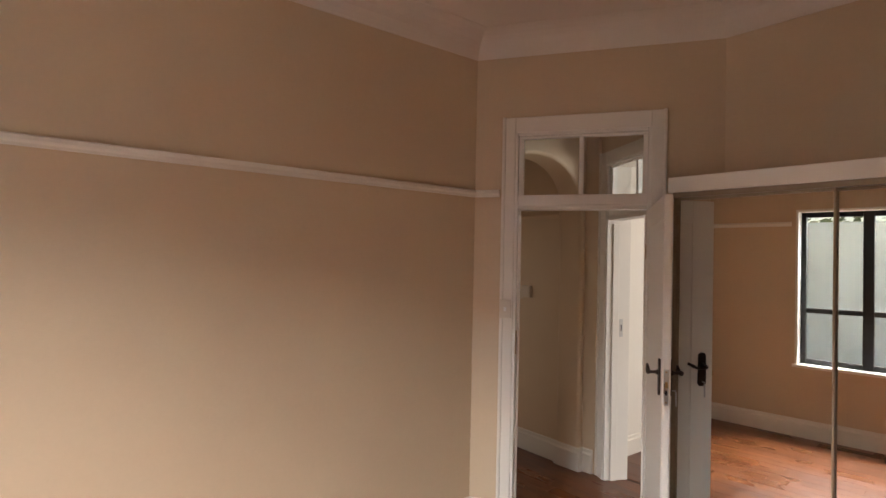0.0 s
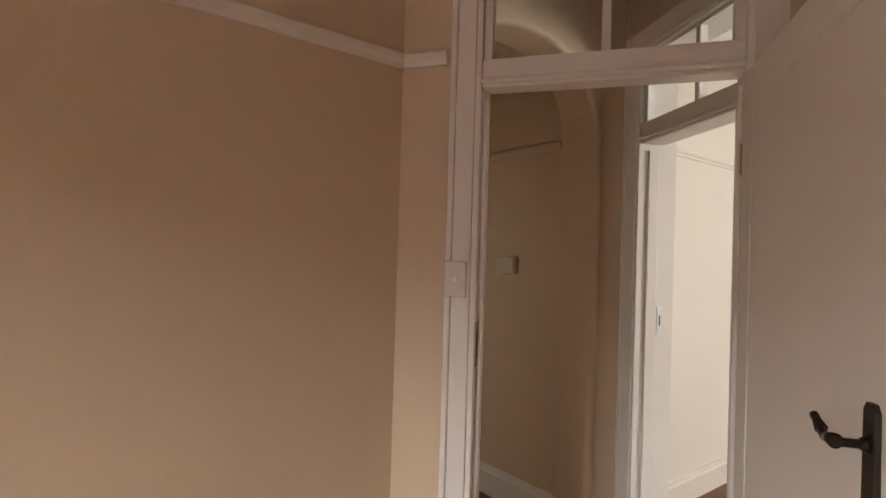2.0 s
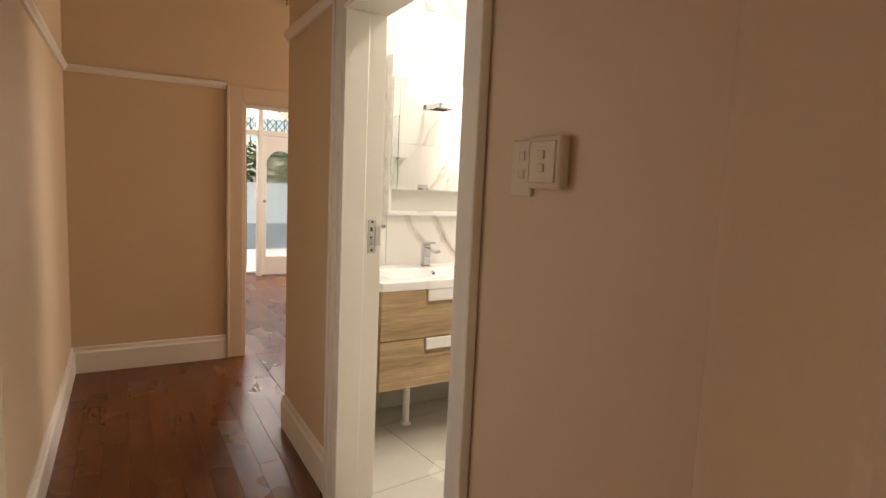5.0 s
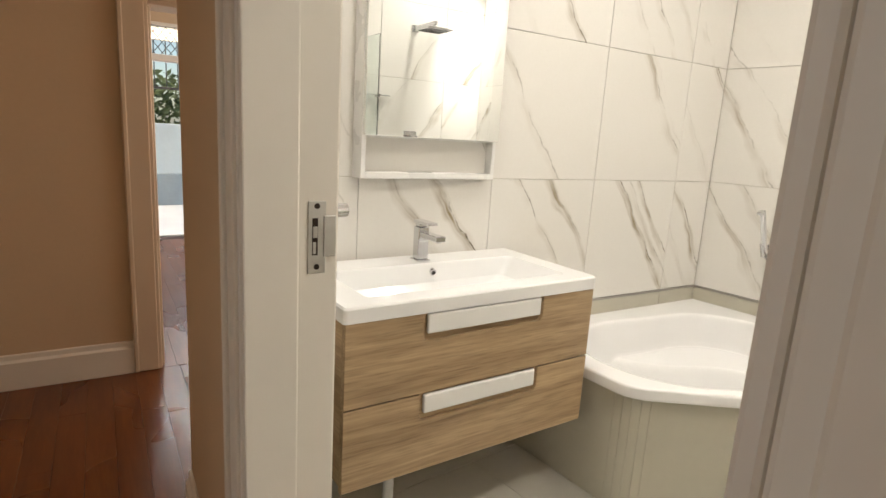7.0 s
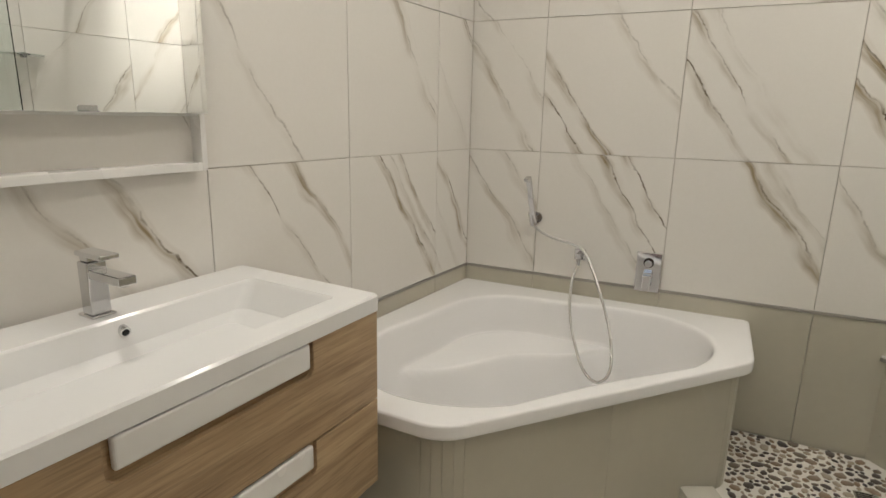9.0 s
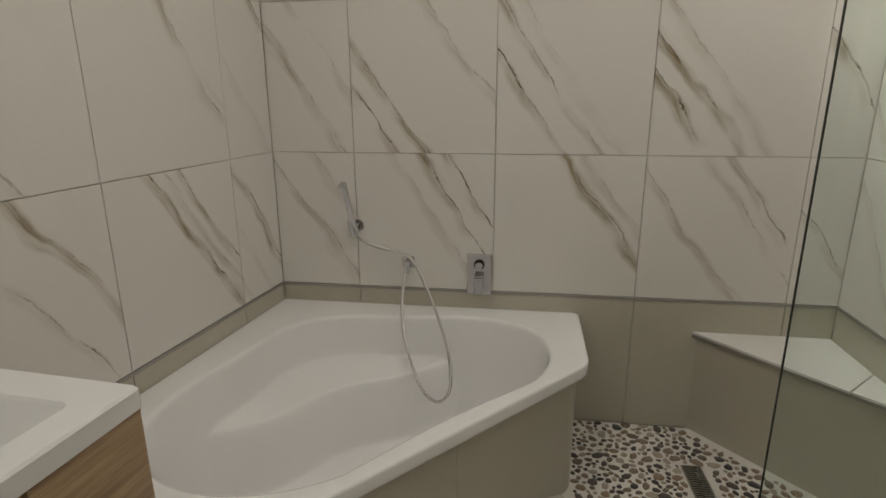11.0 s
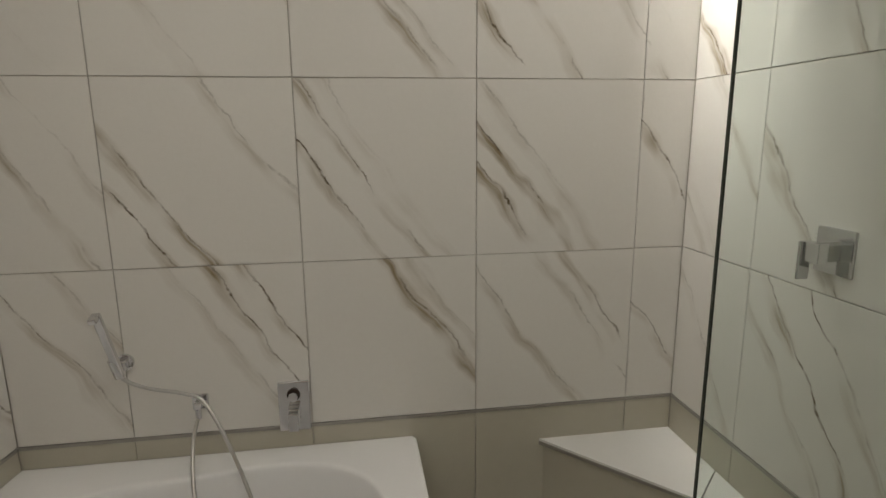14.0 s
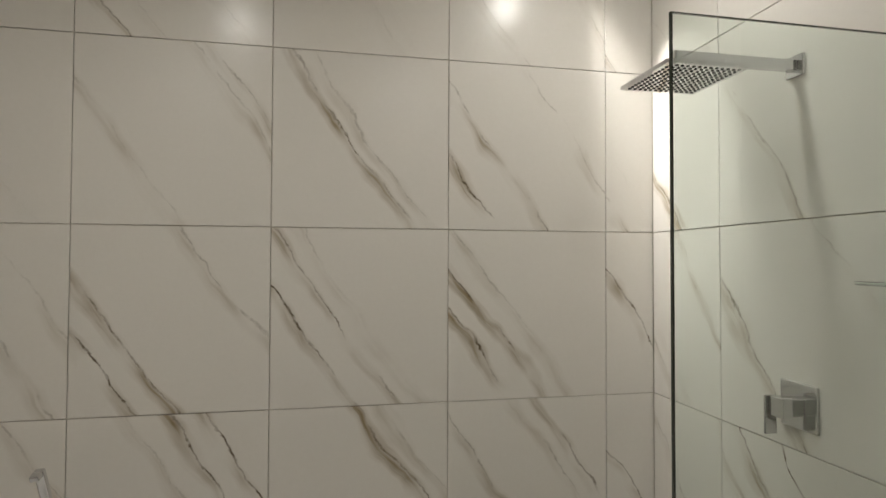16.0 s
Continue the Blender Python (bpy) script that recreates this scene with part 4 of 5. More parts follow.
# ---- bathroom things ----
# vanity unit: local x along its front, y towards the wall
VX, VY, VW, VD, VT = 2.58, 3.722, 0.985, 0.50, 0.900
VM = pose(VX, VY, 0, 0, 0, -4.5)
van = thing("vanity_unit", VM, "wall-hung oak-look vanity with two drawers and white pulls", "vanity")
for xa, xb in ((0.012, 0.030), (VW - 0.030, VW - 0.012)):
    part("side_panel", box((xa, 0.0215, 0.345), (xb, VD + 0.06, VT - 0.0465), 0.002), OAKS, van)
part("bottom_panel", box((0.0305, 0.0215, 0.345), (VW - 0.0305, VD + 0.05, 0.363)), OAK, van)
part("back_panel", box((0.0305, VD - 0.02, 0.3635), (VW - 0.0305, VD + 0.05, VT - 0.0465)), OAK, van)


def drawer_front(z0, z1):
    """A drawer front with a shallow finger recess in its upper edge."""
    x0, x1, cut, r = 0.255, 0.735, 0.085, 0.022
    out = [(0.006, z0), (VW - 0.006, z0), (VW - 0.006, z1), (x1, z1)]
    for k in range(5):
        q = math.pi / 2 * k / 4
        out.append((x1 - r + r * math.cos(q), z1 - cut + r - r * math.sin(q)))
    for k in range(5):
        q = math.pi / 2 * k / 4
        out.append((x0 + r - r * math.sin(q), z1 - cut + r - r * math.cos(q)))
    out += [(x0, z1), (0.006, z1)]
    bm = bmesh.new()
    fr = [bm.verts.new((x, 0.0, z)) for x, z in out]
    bk = [bm.verts.new((x, 0.021, z)) for x, z in out]
    for k in range(len(out)):
        q = (k + 1) % len(out)
        bm.faces.new((fr[k], fr[q], bk[q], bk[k]))
    bm.faces.new(fr)
    bm.faces.new(bk[::-1])
    bmesh.ops.recalc_face_normals(bm, faces=bm.faces)
    bmesh.ops.bevel(bm, geom=[e for e in bm.edges if all(v.co.y < 0.001 for v in e.verts)], offset=0.002, segments=2, affect='EDGES', profile=0.5)
    return bm


for z0, z1 in ((0.340, 0.595), (0.600, VT - 0.048)):
    dr = part("drawer", drawer_front(z0, z1), OAK, van)
    part("recess_back", box((0.250, 0.0125, z1 - 0.09), (0.740, 0.0208, z1 - 0.001)), OAK, dr)
    part("pull", box((0.270, -0.004, z1 - 0.064), (0.722, 0.0123, z1 - 0.002), 0.006, 3), LAC, dr, "white lacquered pull")
# basin top with a sunken bowl
bx0, bx1, by0, by1 = 0.10, VW - 0.085, 0.07, 0.385
bm = bmesh.new()


def rrect(x0, x1, y0, y1, r, z, n=6):
    pts = []
    for cx, cy, a0 in ((x1 - r, y0 + r, -90), (x1 - r, y1 - r, 0), (x0 + r, y1 - r, 90), (x0 + r, y0 + r, 180)):
        for k in range(n + 1):
            q = radians(a0 + 90 * k / n)
            pts.append((cx + r * math.cos(q), cy + r * math.sin(q), z))
    return pts


loops = [rrect(0, VW, -0.004, VD + 0.02, 0.012, VT - 0.046), rrect(0, VW, -0.004, VD + 0.02, 0.012, VT - 0.006), rrect(0.005, VW - 0.005, 0.001, VD + 0.015, 0.01, VT),
         rrect(bx0, bx1, by0, by1, 0.025, VT), rrect(bx0 + 0.004, bx1 - 0.006, by0 + 0.004, by1 - 0.004, 0.025, VT - 0.006),
         rrect(bx0 + 0.02, bx1 - 0.055, by0 + 0.018, by1 - 0.018, 0.03, VT - 0.07), rrect(bx0 + 0.05, bx1 - 0.11, by0 + 0.04, by1 - 0.04, 0.03, VT - 0.092)]
rings = [[bm.verts.new(p) for p in lp] for lp in loops]
for a, b in zip(rings, rings[1:]):
    for k in range(len(a)):
        bm.faces.new((a[k], a[(k + 1) % len(a)], b[(k + 1) % len(a)], b[k]))
bm.faces.new(rings[-1])
bmesh.ops.recalc_face_normals(bm, faces=bm.faces)
for f in bm.faces:
    if f.calc_center_median().z > VT - 0.001 and f.normal.z < 0:
        bmesh.ops.reverse_faces(bm, faces=bm.faces)
        break
basin = part("basin_top", bm, CERAMIC, van, "white ceramic basin top")
part("overflow", rod((0.52, by1 - 0.018, VT - 0.035), (0.52, by1 - 0.002, VT - 0.030), 0.013), CHROME, basin, "chrome overflow ring")
part("overflow_hole", rod((0.52, by1 - 0.0195, VT - 0.0355), (0.52, by1 - 0.018, VT - 0.035), 0.008), HOLE, basin)
part("drain", rod((0.50, 0.20, VT - 0.0925), (0.50, 0.20, VT - 0.088), 0.032, n=24), CHROME, basin, "chrome drain cap")
part("waste_pipe", rod((0.33, 0.30, 0.0), (0.33, 0.30, 0.345), 0.020), LAC, van, "white plastic waste pipe")
part("waste_collar", rod((0.33, 0.30, 0.001), (0.33, 0.30, 0.012), 0.034, 0.026), LAC, van)

tap = thing("basin_tap", VM @ pose(0.50, 0.435, VT + 0.0005), "square chrome basin mixer tap", "tap")
part("tap_base", box((-0.028, -0.028, 0), (0.028, 0.028, 0.006), 0.002), CHROME, tap)
part("body", box((-0.022, -0.020, 0.0062), (0.022, 0.020, 0.128), 0.003), CHROME, tap)
part("spout", box((-0.020, -0.135, 0.092), (0.020, -0.0205, 0.112), 0.003), CHROME, tap)
part("aerator", rod((0, -0.120, 0.088), (0, -0.120, 0.092), 0.010), STEEL, tap)
part("neck", box((-0.017, -0.016, 0.1285), (0.017, 0.016, 0.140), 0.002), CHROME, tap)
part("lever", box((-0.022, -0.075, 0.1405), (0.022, 0.026, 0.152), 0.003), CHROME, tap)

# mirror cabinet
CM = pose(2.885, 4.185, 0, 0, 0, -4.0)
CW, CZ0, CZ1, CD = 0.60, 1.20, 2.11, 0.10
cab = thing("mirror_cabinet", CM, "white wall cabinet with mirror doors over an open shelf", "cabinet")
for nm, lo, hi in (("side_panel", (0, 0, CZ0), (0.017, CD, CZ1)), ("side_panel", (CW - 0.017, 0, CZ0), (CW, CD, CZ1)), ("bottom_shelf", (0.0172, 0, CZ0), (CW - 0.0172, CD, CZ0 + 0.022)), ("middle_shelf", (0.0172, 0.004, 1.345), (CW - 0.0172, CD, 1.362)), ("top_panel", (0.0172, 0, CZ1 - 0.018), (CW - 0.0172, CD, CZ1)), ("back_panel", (0.0172, CD - 0.008, CZ0 + 0.0222), (CW - 0.0172, CD - 0.001, CZ1 - 0.0182)), ("light_pelmet", (0.0172, 0.0, 1.985), (CW - 0.0172, 0.02, CZ1 - 0.0182))):
    part(nm, box(lo, hi, 0.0015), LAC, cab)
for a, b in ((0.002, CW - 0.002),):
    part("mirror_door", box((a, -0.018, 1.352), (b, -0.001, 1.985), 0.001), MIRROR, cab, "frameless mirror door")

# bath: outline of its rim, sides on the two walls
nx, ny = 3.625, BN + K * (BE - 3.625)
rim = [(BE, BN), (nx, ny)]
left_front, right_front = Vector((3.60, 3.47)), Vector((4.52, 2.665))


def fillet(a, c, b, r, n=8):
    """An arc that rounds the corner c between the ways to a and b."""
    a, b, c = Vector(a), Vector(b), Vector(c)
    u, v = (a - c).normalized(), (b - c).normalized()
    h = u.angle(v) / 2
    t = r / math.tan(h)
    mid = c + (u + v).normalized() * (r / math.sin(h))
    p, q = c + u * t, c + v * t
    a0, a1 = math.atan2(p.y - mid.y, p.x - mid.x), math.atan2(q.y - mid.y, q.x - mid.x)
    d = (a1 - a0 + math.pi) % (2 * math.pi) - math.pi
    return [(mid.x + r * math.cos(a0 + d * k / n), mid.y + r * math.sin(a0 + d * k / n)) for k in range(n + 1)]


rim += fillet((nx, ny), left_front, right_front, 0.15)
rim += fillet(left_front, right_front, (BE, 2.665), 0.13)
rim += [(BE, 2.665)]
BC = Vector((4.36, 3.42))


def reach(poly, q):
    """How far the outline lies from the bath's middle in the direction q."""
    d, best = Vector((math.cos(q), math.sin(q))), 9.0
    for k in range(len(poly)):
        a, b = Vector(poly[k]) - BC, Vector(poly[(k + 1) % len(poly)]) - BC
        e = b - a
        den = d.x * e.y - d.y * e.x
        if abs(den) < 1e-9:
            continue
        s, w = (a.x * e.y - a.y * e.x) / den, (a.x * d.y - a.y * d.x) / den
        if s > 0 and -1e-6 <= w <= 1 + 1e-6:
            best = min(best, s)
    return best


SEG = 256
outer_r = [reach(rim, 2 * math.pi * k / SEG) for k in range(SEG)]


def softened(rs, n):
    return [sum(rs[(k + j) % SEG] for j in range(-n, n + 1)) / (2 * n + 1) for k in range(SEG)]


inner_r = []
for k in range(SEG):
    q = 2 * math.pi * k / SEG
    d = Vector((math.cos(q), math.sin(q)))
    edge = 0.09 + 0.085 * max(0, d.x) + 0.09 * max(0, d.y)
    inner_r.append(min(outer_r[k] - edge, 0.80))
inner_r = softened(softened(softened(inner_r, 13), 12), 11)
inner_r = [min(a, b - 0.075) for a, b in zip(inner_r, outer_r)]
RZ = 0.525
corner_way = (Vector((BE, BN)) - BC).normalized()


def tub_z(p, s):
    """Depth of the tub at the plan point p; s runs from 0 at the edge to 1 in the middle."""
    w = min(1, s / 0.20)
    z = RZ - 0.012 - 0.42 * (1 - (1 - w) ** 2.2) ** 1.15
    back = (p - BC).dot(corner_way)
    side = (p - BC).dot(Vector((-corner_way.y, corner_way.x)))
    line = 0.16 + 0.03 * math.cos(side * 10.0)
    f = max(0, min(1, (back - line) / 0.085))
    seat = RZ - 0.19 + 0.02 * min(1, max(0, back - line) / 0.3)
    return max(z, z + (seat - z) * f * f * f * (f * (6 * f - 15) + 10))


bm = bmesh.new()
rings = []


def ring_at(rs, zs):
    return [bm.verts.new((BC.x + r * math.cos(2 * math.pi * k / SEG), BC.y + r * math.sin(2 * math.pi * k / SEG), z)) for k, (r, z) in enumerate(zip(rs, zs))]


for inset, dz in ((0.02, 0.046), (0.002, 0.0455), (0.0, 0.043), (0.0, 0.034), (0.0, 0.008), (0.002, 0.002), (0.008, 0.0), (0.020, 0.0)):
    rings.append(ring_at([r - inset for r in outer_r], [RZ - dz] * SEG))
for grow, dz in ((0.026, 0.0), (0.014, 0.0005), (0.005, 0.0035)):
    rings.append(ring_at([r + grow for r in inner_r], [RZ - dz] * SEG))
for j in range(0, 84):
    s = (j / 84) ** 1.2
    rs = [r * (1 - s) for r in inner_r]
    zs = [tub_z(BC + Vector((math.cos(2 * math.pi * k / SEG), math.sin(2 * math.pi * k / SEG))) * r, s) for k, r in enumerate(rs)]
    rings.append(ring_at(rs, zs))
mid = bm.verts.new((BC.x, BC.y, tub_z(BC, 1)))
for a, b in zip(rings, rings[1:]):
    for k in range(SEG):
        bm.faces.new((a[k], a[(k + 1) % SEG], b[(k + 1) % SEG], b[k]))
for k in range(SEG):
    bm.faces.new((rings[-1][k], rings[-1][(k + 1) % SEG], mid))
bmesh.ops.recalc_face_normals(bm, faces=bm.faces)
bath = thing("corner_bath", Matrix.Identity(4), "white acrylic corner bath with a seat behind a tiled panel", "bath")
part("tub", bm, WHITE, bath, "white acrylic tub", True)
# tiled panel under the rim, in strips round its corners
front = [(nx + 0.03, ny - 0.02)] + fillet((nx + 0.03, ny), left_front + Vector((0.035, 0.012)), right_front + Vector((0.0, 0.04)), 0.15, 4) + fillet(left_front + Vector((0.035, 0.012)), right_front + Vector((0.0, 0.04)), (BE, 2.705), 0.11, 3) + [(BE - 0.01, 2.705)]
lines = []
for a, b in zip(front, front[1:]):
    a, b = Vector(a), Vector(b)
    n = max(1, round((b - a).length / 0.45))
    for k in range(n):
        lines.append((a + (b - a) * k / n, a + (b - a) * (k + 1) / n))
for a, b in lines:
    n = (b - a).length
    ob = part("panel_tile", box((0.0005, 0, 0.004), (n - 0.0005, 0.012, 0.4695), 0.0006, 1), PLAIN, bath)
    ob.matrix_local = along(a, b)
back_line = [(x + (BC.x - x) * 0.03, y + (BC.y - y) * 0.03) for x, y in front]
bm = bmesh.new()
lo = [bm.verts.new((x, y, 0.0)) for x, y in back_line]
hi = [bm.verts.new((x, y, 0.468)) for x, y in back_line]
for k in range(len(lo) - 1):
    bm.faces.new((lo[k], lo[k + 1], hi[k + 1], hi[k]))
part("panel_backing", bm, GROUT, bath)

# hand shower, outlet, hose and bath mixer on the east wall
hs = thing("hand_shower", pose(BE, 3.632, 0.885), "slim chrome hand shower in its wall holder", "hand shower")
part("rosette", rod((0, 0, 0), (-0.012, 0, 0), 0.028, n=24), CHROME, hs)
part("holder", box((-0.05, -0.014, -0.016), (-0.0121, 0.014, 0.016), 0.004), CHROME, hs)
part("holder_clip", rod((-0.055, 0.0, -0.03), (-0.068, 0.01, 0.035), 0.017, n=16), CHROME, hs)
wand = part("wand", box((-0.009, -0.013, -0.02), (0.009, 0.013, 0.22), 0.004), CHROME, hs)
wand.matrix_local = pose(-0.064, 0.0, 0.0, -4, -18, 0)
hh = part("spray_face", box((-0.035, -0.012, 0.205), (-0.009, 0.012, 0.222), 0.003), CHROME, hs)
hh.matrix_local = pose(-0.064, 0.0, 0.0, -4, -18, 0)
oe = thing("hose_outlet", pose(BE, 3.408, 0.726), "square chrome hose outlet elbow", "hose outlet")
part("rosette", box((-0.010, -0.026, -0.026), (0, 0.026, 0.026), 0.002), CHROME, oe)
part("elbow", box((-0.05, -0.012, -0.012), (-0.0102, 0.012, 0.012), 0.003), CHROME, oe)
part("nipple", rod((-0.04, 0, -0.012), (-0.04, 0, -0.045), 0.010, n=14), CHROME, oe)
hose = finish("shower_hose", tube([(4.935, 3.632, 0.862), (4.945, 3.60, 0.83), (4.945, 3.54, 0.805), (4.935, 3.44, 0.785), (4.92, 3.375, 0.755), (4.86, 3.297, 0.635), (4.755, 3.207, 0.45), (4.645, 3.177, 0.325), (4.615, 3.225, 0.272), (4.645, 3.30, 0.325), (4.75, 3.38, 0.48), (4.90, 3.42, 0.60), (4.957, 3.41, 0.685)], 0.0065, 10, 10), STEEL, True)
tagged(hose, "looped ribbed metal shower hose", "shower hose")
bmx = thing("bath_mixer", pose(BE, 3.096, 0.682), "square chrome wall bath mixer with lever", "bath mixer")
part("plate", box((-0.010, -0.054, -0.092), (0, 0.054, 0.092), 0.003), CHROME, bmx)
part("diverter", rod((-0.010, 0, 0.045), (-0.035, 0, 0.045), 0.017, n=8), CHROME, bmx)
part("valve", box((-0.045, -0.019, -0.045), (-0.0102, 0.019, 0.005), 0.003), CHROME, bmx)
part("lever", box((-0.062, -0.017, -0.070), (-0.046, 0.017, -0.005), 0.003), CHROME, bmx)
part("diverter_ring", rod((-0.0102, 0, 0.045), (-0.014, 0, 0.045), 0.023, n=20), DARKM, bmx)

# shower: bench, glass screen, kerb, drain
bench = thing("shower_bench", Matrix.Identity(4), "tiled triangular corner bench in the shower", "bench")
part("front", prism([(BE, 2.17), (BE, BS), (4.42, BS)], 0.0, 0.437, 0.001), PLAIN, bench)
part("edge_trim", prism([(BE, 2.190), (BE, BS + 0.001), (4.398, BS + 0.001)], 0.438, 0.452, 0.001), EDGE, bench)
part("seat_slab", prism([(BE, 2.188), (BE, BS + 0.002), (4.698, BS + 0.002), (4.556, 1.801)], 0.4525, 0.463, 0.001), BTOP, bench)
part("seat_slab", prism([(4.694, BS + 0.002), (4.404, BS + 0.002), (4.553, 1.797)], 0.4525, 0.463, 0.001), BTOP, bench)
scr = thing("shower_screen", pose(3.68, 2.44, 0), "frameless clear glass shower screen", "shower screen")
pane = part("pane", box((-0.002, -0.79, 0.065), (0.002, -0.0025, 1.987)), GREENG, scr)
pane.visible_shadow = False
part("pane_edge", box((-0.002, -0.002, 0.065), (0.002, 0.0, 1.987)), GEDGE, scr, "dark polished glass edge")
part("pane_edge", box((-0.002, -0.79, 1.9872), (0.002, 0.0, 1.989)), GEDGE, scr)
for z in (0.35, 1.75):
    part("clamp", box((-0.014, -0.79, z - 0.025), (0.014, -0.745, z + 0.025), 0.003), CHROME, scr)
kerb = thing("shower_kerb", Matrix.Identity(4), "low pale tiled shower kerb", "kerb")


def kerb_piece(a, b, w):
    a, b = Vector(a), Vector(b)
    ob = part("kerb_tile", box((0.001, -w / 2, 0), ((b - a).length - 0.001, w / 2, 0.062), 0.002), FTILE, kerb)
    ob.matrix_local = along(a, b)


kerb_piece((4.385, 2.803), (4.01, 2.615), 0.125)
kerb_piece((4.01, 2.613), (3.66, 2.437), 0.125)
kerb_piece((3.68, 2.45), (3.68, 2.06), 0.10)
kerb_piece((3.68, 2.06), (3.68, 1.66), 0.10)
dr = thing("floor_drain", pose(4.52, 2.215, 0.008, 0, 0, 2), "slotted steel linear shower drain", "drain")
part("drain_frame", box((-0.20, -0.040, -0.01), (0.20, 0.040, 0.0), 0.002), STEEL, dr)
part("drain_well", box((-0.19, -0.032, 0.0002), (0.19, 0.032, 0.001)), HOLE, dr)
for k in range(30):
    x = -0.185 + k * 0.0128
    part("drain_bar", box((x, -0.032, 0.0012), (x + 0.006, 0.032, 0.004)), STEEL, dr)

# shower head, mixer and glass shelf on the south wall
sh = thing("shower_head_fixture", pose(4.325, BS, 2.200), "square chrome rain shower head on a wall arm", "shower head")
part("rosette", box((-0.028, 0.0, -0.028), (0.028, 0.010, 0.028), 0.002), CHROME, sh)
part("arm", box((-0.013, 0.0102, -0.013), (0.013, 0.36, 0.013), 0.002), CHROME, sh)
part("swivel", rod((0, 0.335, -0.013), (0, 0.335, -0.038), 0.012, n=14), CHROME, sh)
part("collar", box((-0.085, 0.250, -0.047), (0.085, 0.420, -0.038), 0.003), CHROME, sh)
part("head_plate", box((-0.108, 0.227, -0.057), (0.108, 0.443, -0.0472), 0.002), CHROME, sh)
nz = bmesh.new()
for i in range(13):
    for j in range(13):
        add_rod(nz, (-0.09 + i * 0.015, 0.245 + j * 0.015, -0.0570), (-0.09 + i * 0.015, 0.245 + j * 0.015, -0.0585), 0.0042, n=8)
part("nozzles", nz, HOLE, sh, "rows of dark rubber nozzles")["kind"] = "stuff"
sm = thing("shower_mixer", pose(4.325, BS, 1.318), "square chrome shower mixer with lever", "shower mixer")
part("plate", box((-0.06, 0.0, -0.06), (0.06, 0.008, 0.06), 0.004), CHROME, sm)
part("valve", box((-0.020, 0.0082, -0.022), (0.020, 0.045, 0.022), 0.003), CHROME, sm)
part("valve_cap", box((-0.024, 0.0452, -0.026), (0.024, 0.075, 0.026), 0.003), CHROME, sm)
lv = part("lever", box((0.0245, 0.05, -0.075), (0.032, 0.085, 0.026), 0.003), CHROME, sm)
shelf = thing("glass_shelf", pose(3.90, BS, 1.64), "small curved glass shelf on chrome brackets", "shelf")
out = [(0.20, 0.004)] + [(0.20 * math.cos(math.pi * k / 16), 0.05 + 0.08 * math.sin(math.pi * k / 16) ** 0.7) for k in range(17)] + [(-0.20, 0.004)]
part("shelf_glass", prism(out, 0.0, 0.008, 0.001), GREENG, shelf, "greenish clear glass")
for x in (-0.11, 0.11):
    part("bracket", box((x - 0.012, 0.0, -0.010), (x + 0.012, 0.035, 0.018), 0.003), CHROME, shelf)
holder = thing("towel_bar", HALL @ pose(HB + 0.001, 0.115, 1.195, 0, 0, 7), "short chrome bar on the wall beside the door", "towel bar")
part("rosette", rod((0, 0, 0), (0.010, 0, 0), 0.026, n=20), CHROME, holder)
part("bar", rod((0.010, 0, 0), (0.072, 0.002, 0), 0.016, n=20), CHROME, holder)
for lx, ly, w in LAMPS:
    dl = thing("downlight", pose(lx, ly, BH), "small recessed round ceiling downlight", "downlight", "bathroom downlights")
    part("trim_ring", rod((0, 0, -0.006), (0, 0, -0.0005), 0.058, n=28), STEEL, dl)
    part("lens", rod((0, 0, -0.008), (0, 0, -0.0062), 0.044, n=24), LAMPW, dl)

# ---- pieces: wall tiles, floor tiles, boards, pebbles ----
tile_cache = {}


def tile_piece(parent, m, w, h, material, name="tile"):
    key = (round(w, 3), round(h, 3), material.name)
    if key not in tile_cache:
        ob = finish(name, box((-w / 2 + 0.0013, -0.008, -h / 2 + 0.0013), (w / 2 - 0.0013, 0, h / 2 - 0.0013), 0.0012, 1), material)
        tile_cache[key] = ob.data
    else:
        ob = new(name, tile_cache[key])
    ob.parent = parent
    ob.matrix_parent_inverse = parent.matrix_world.inverted()
    ob.matrix_basis = m
    return ob


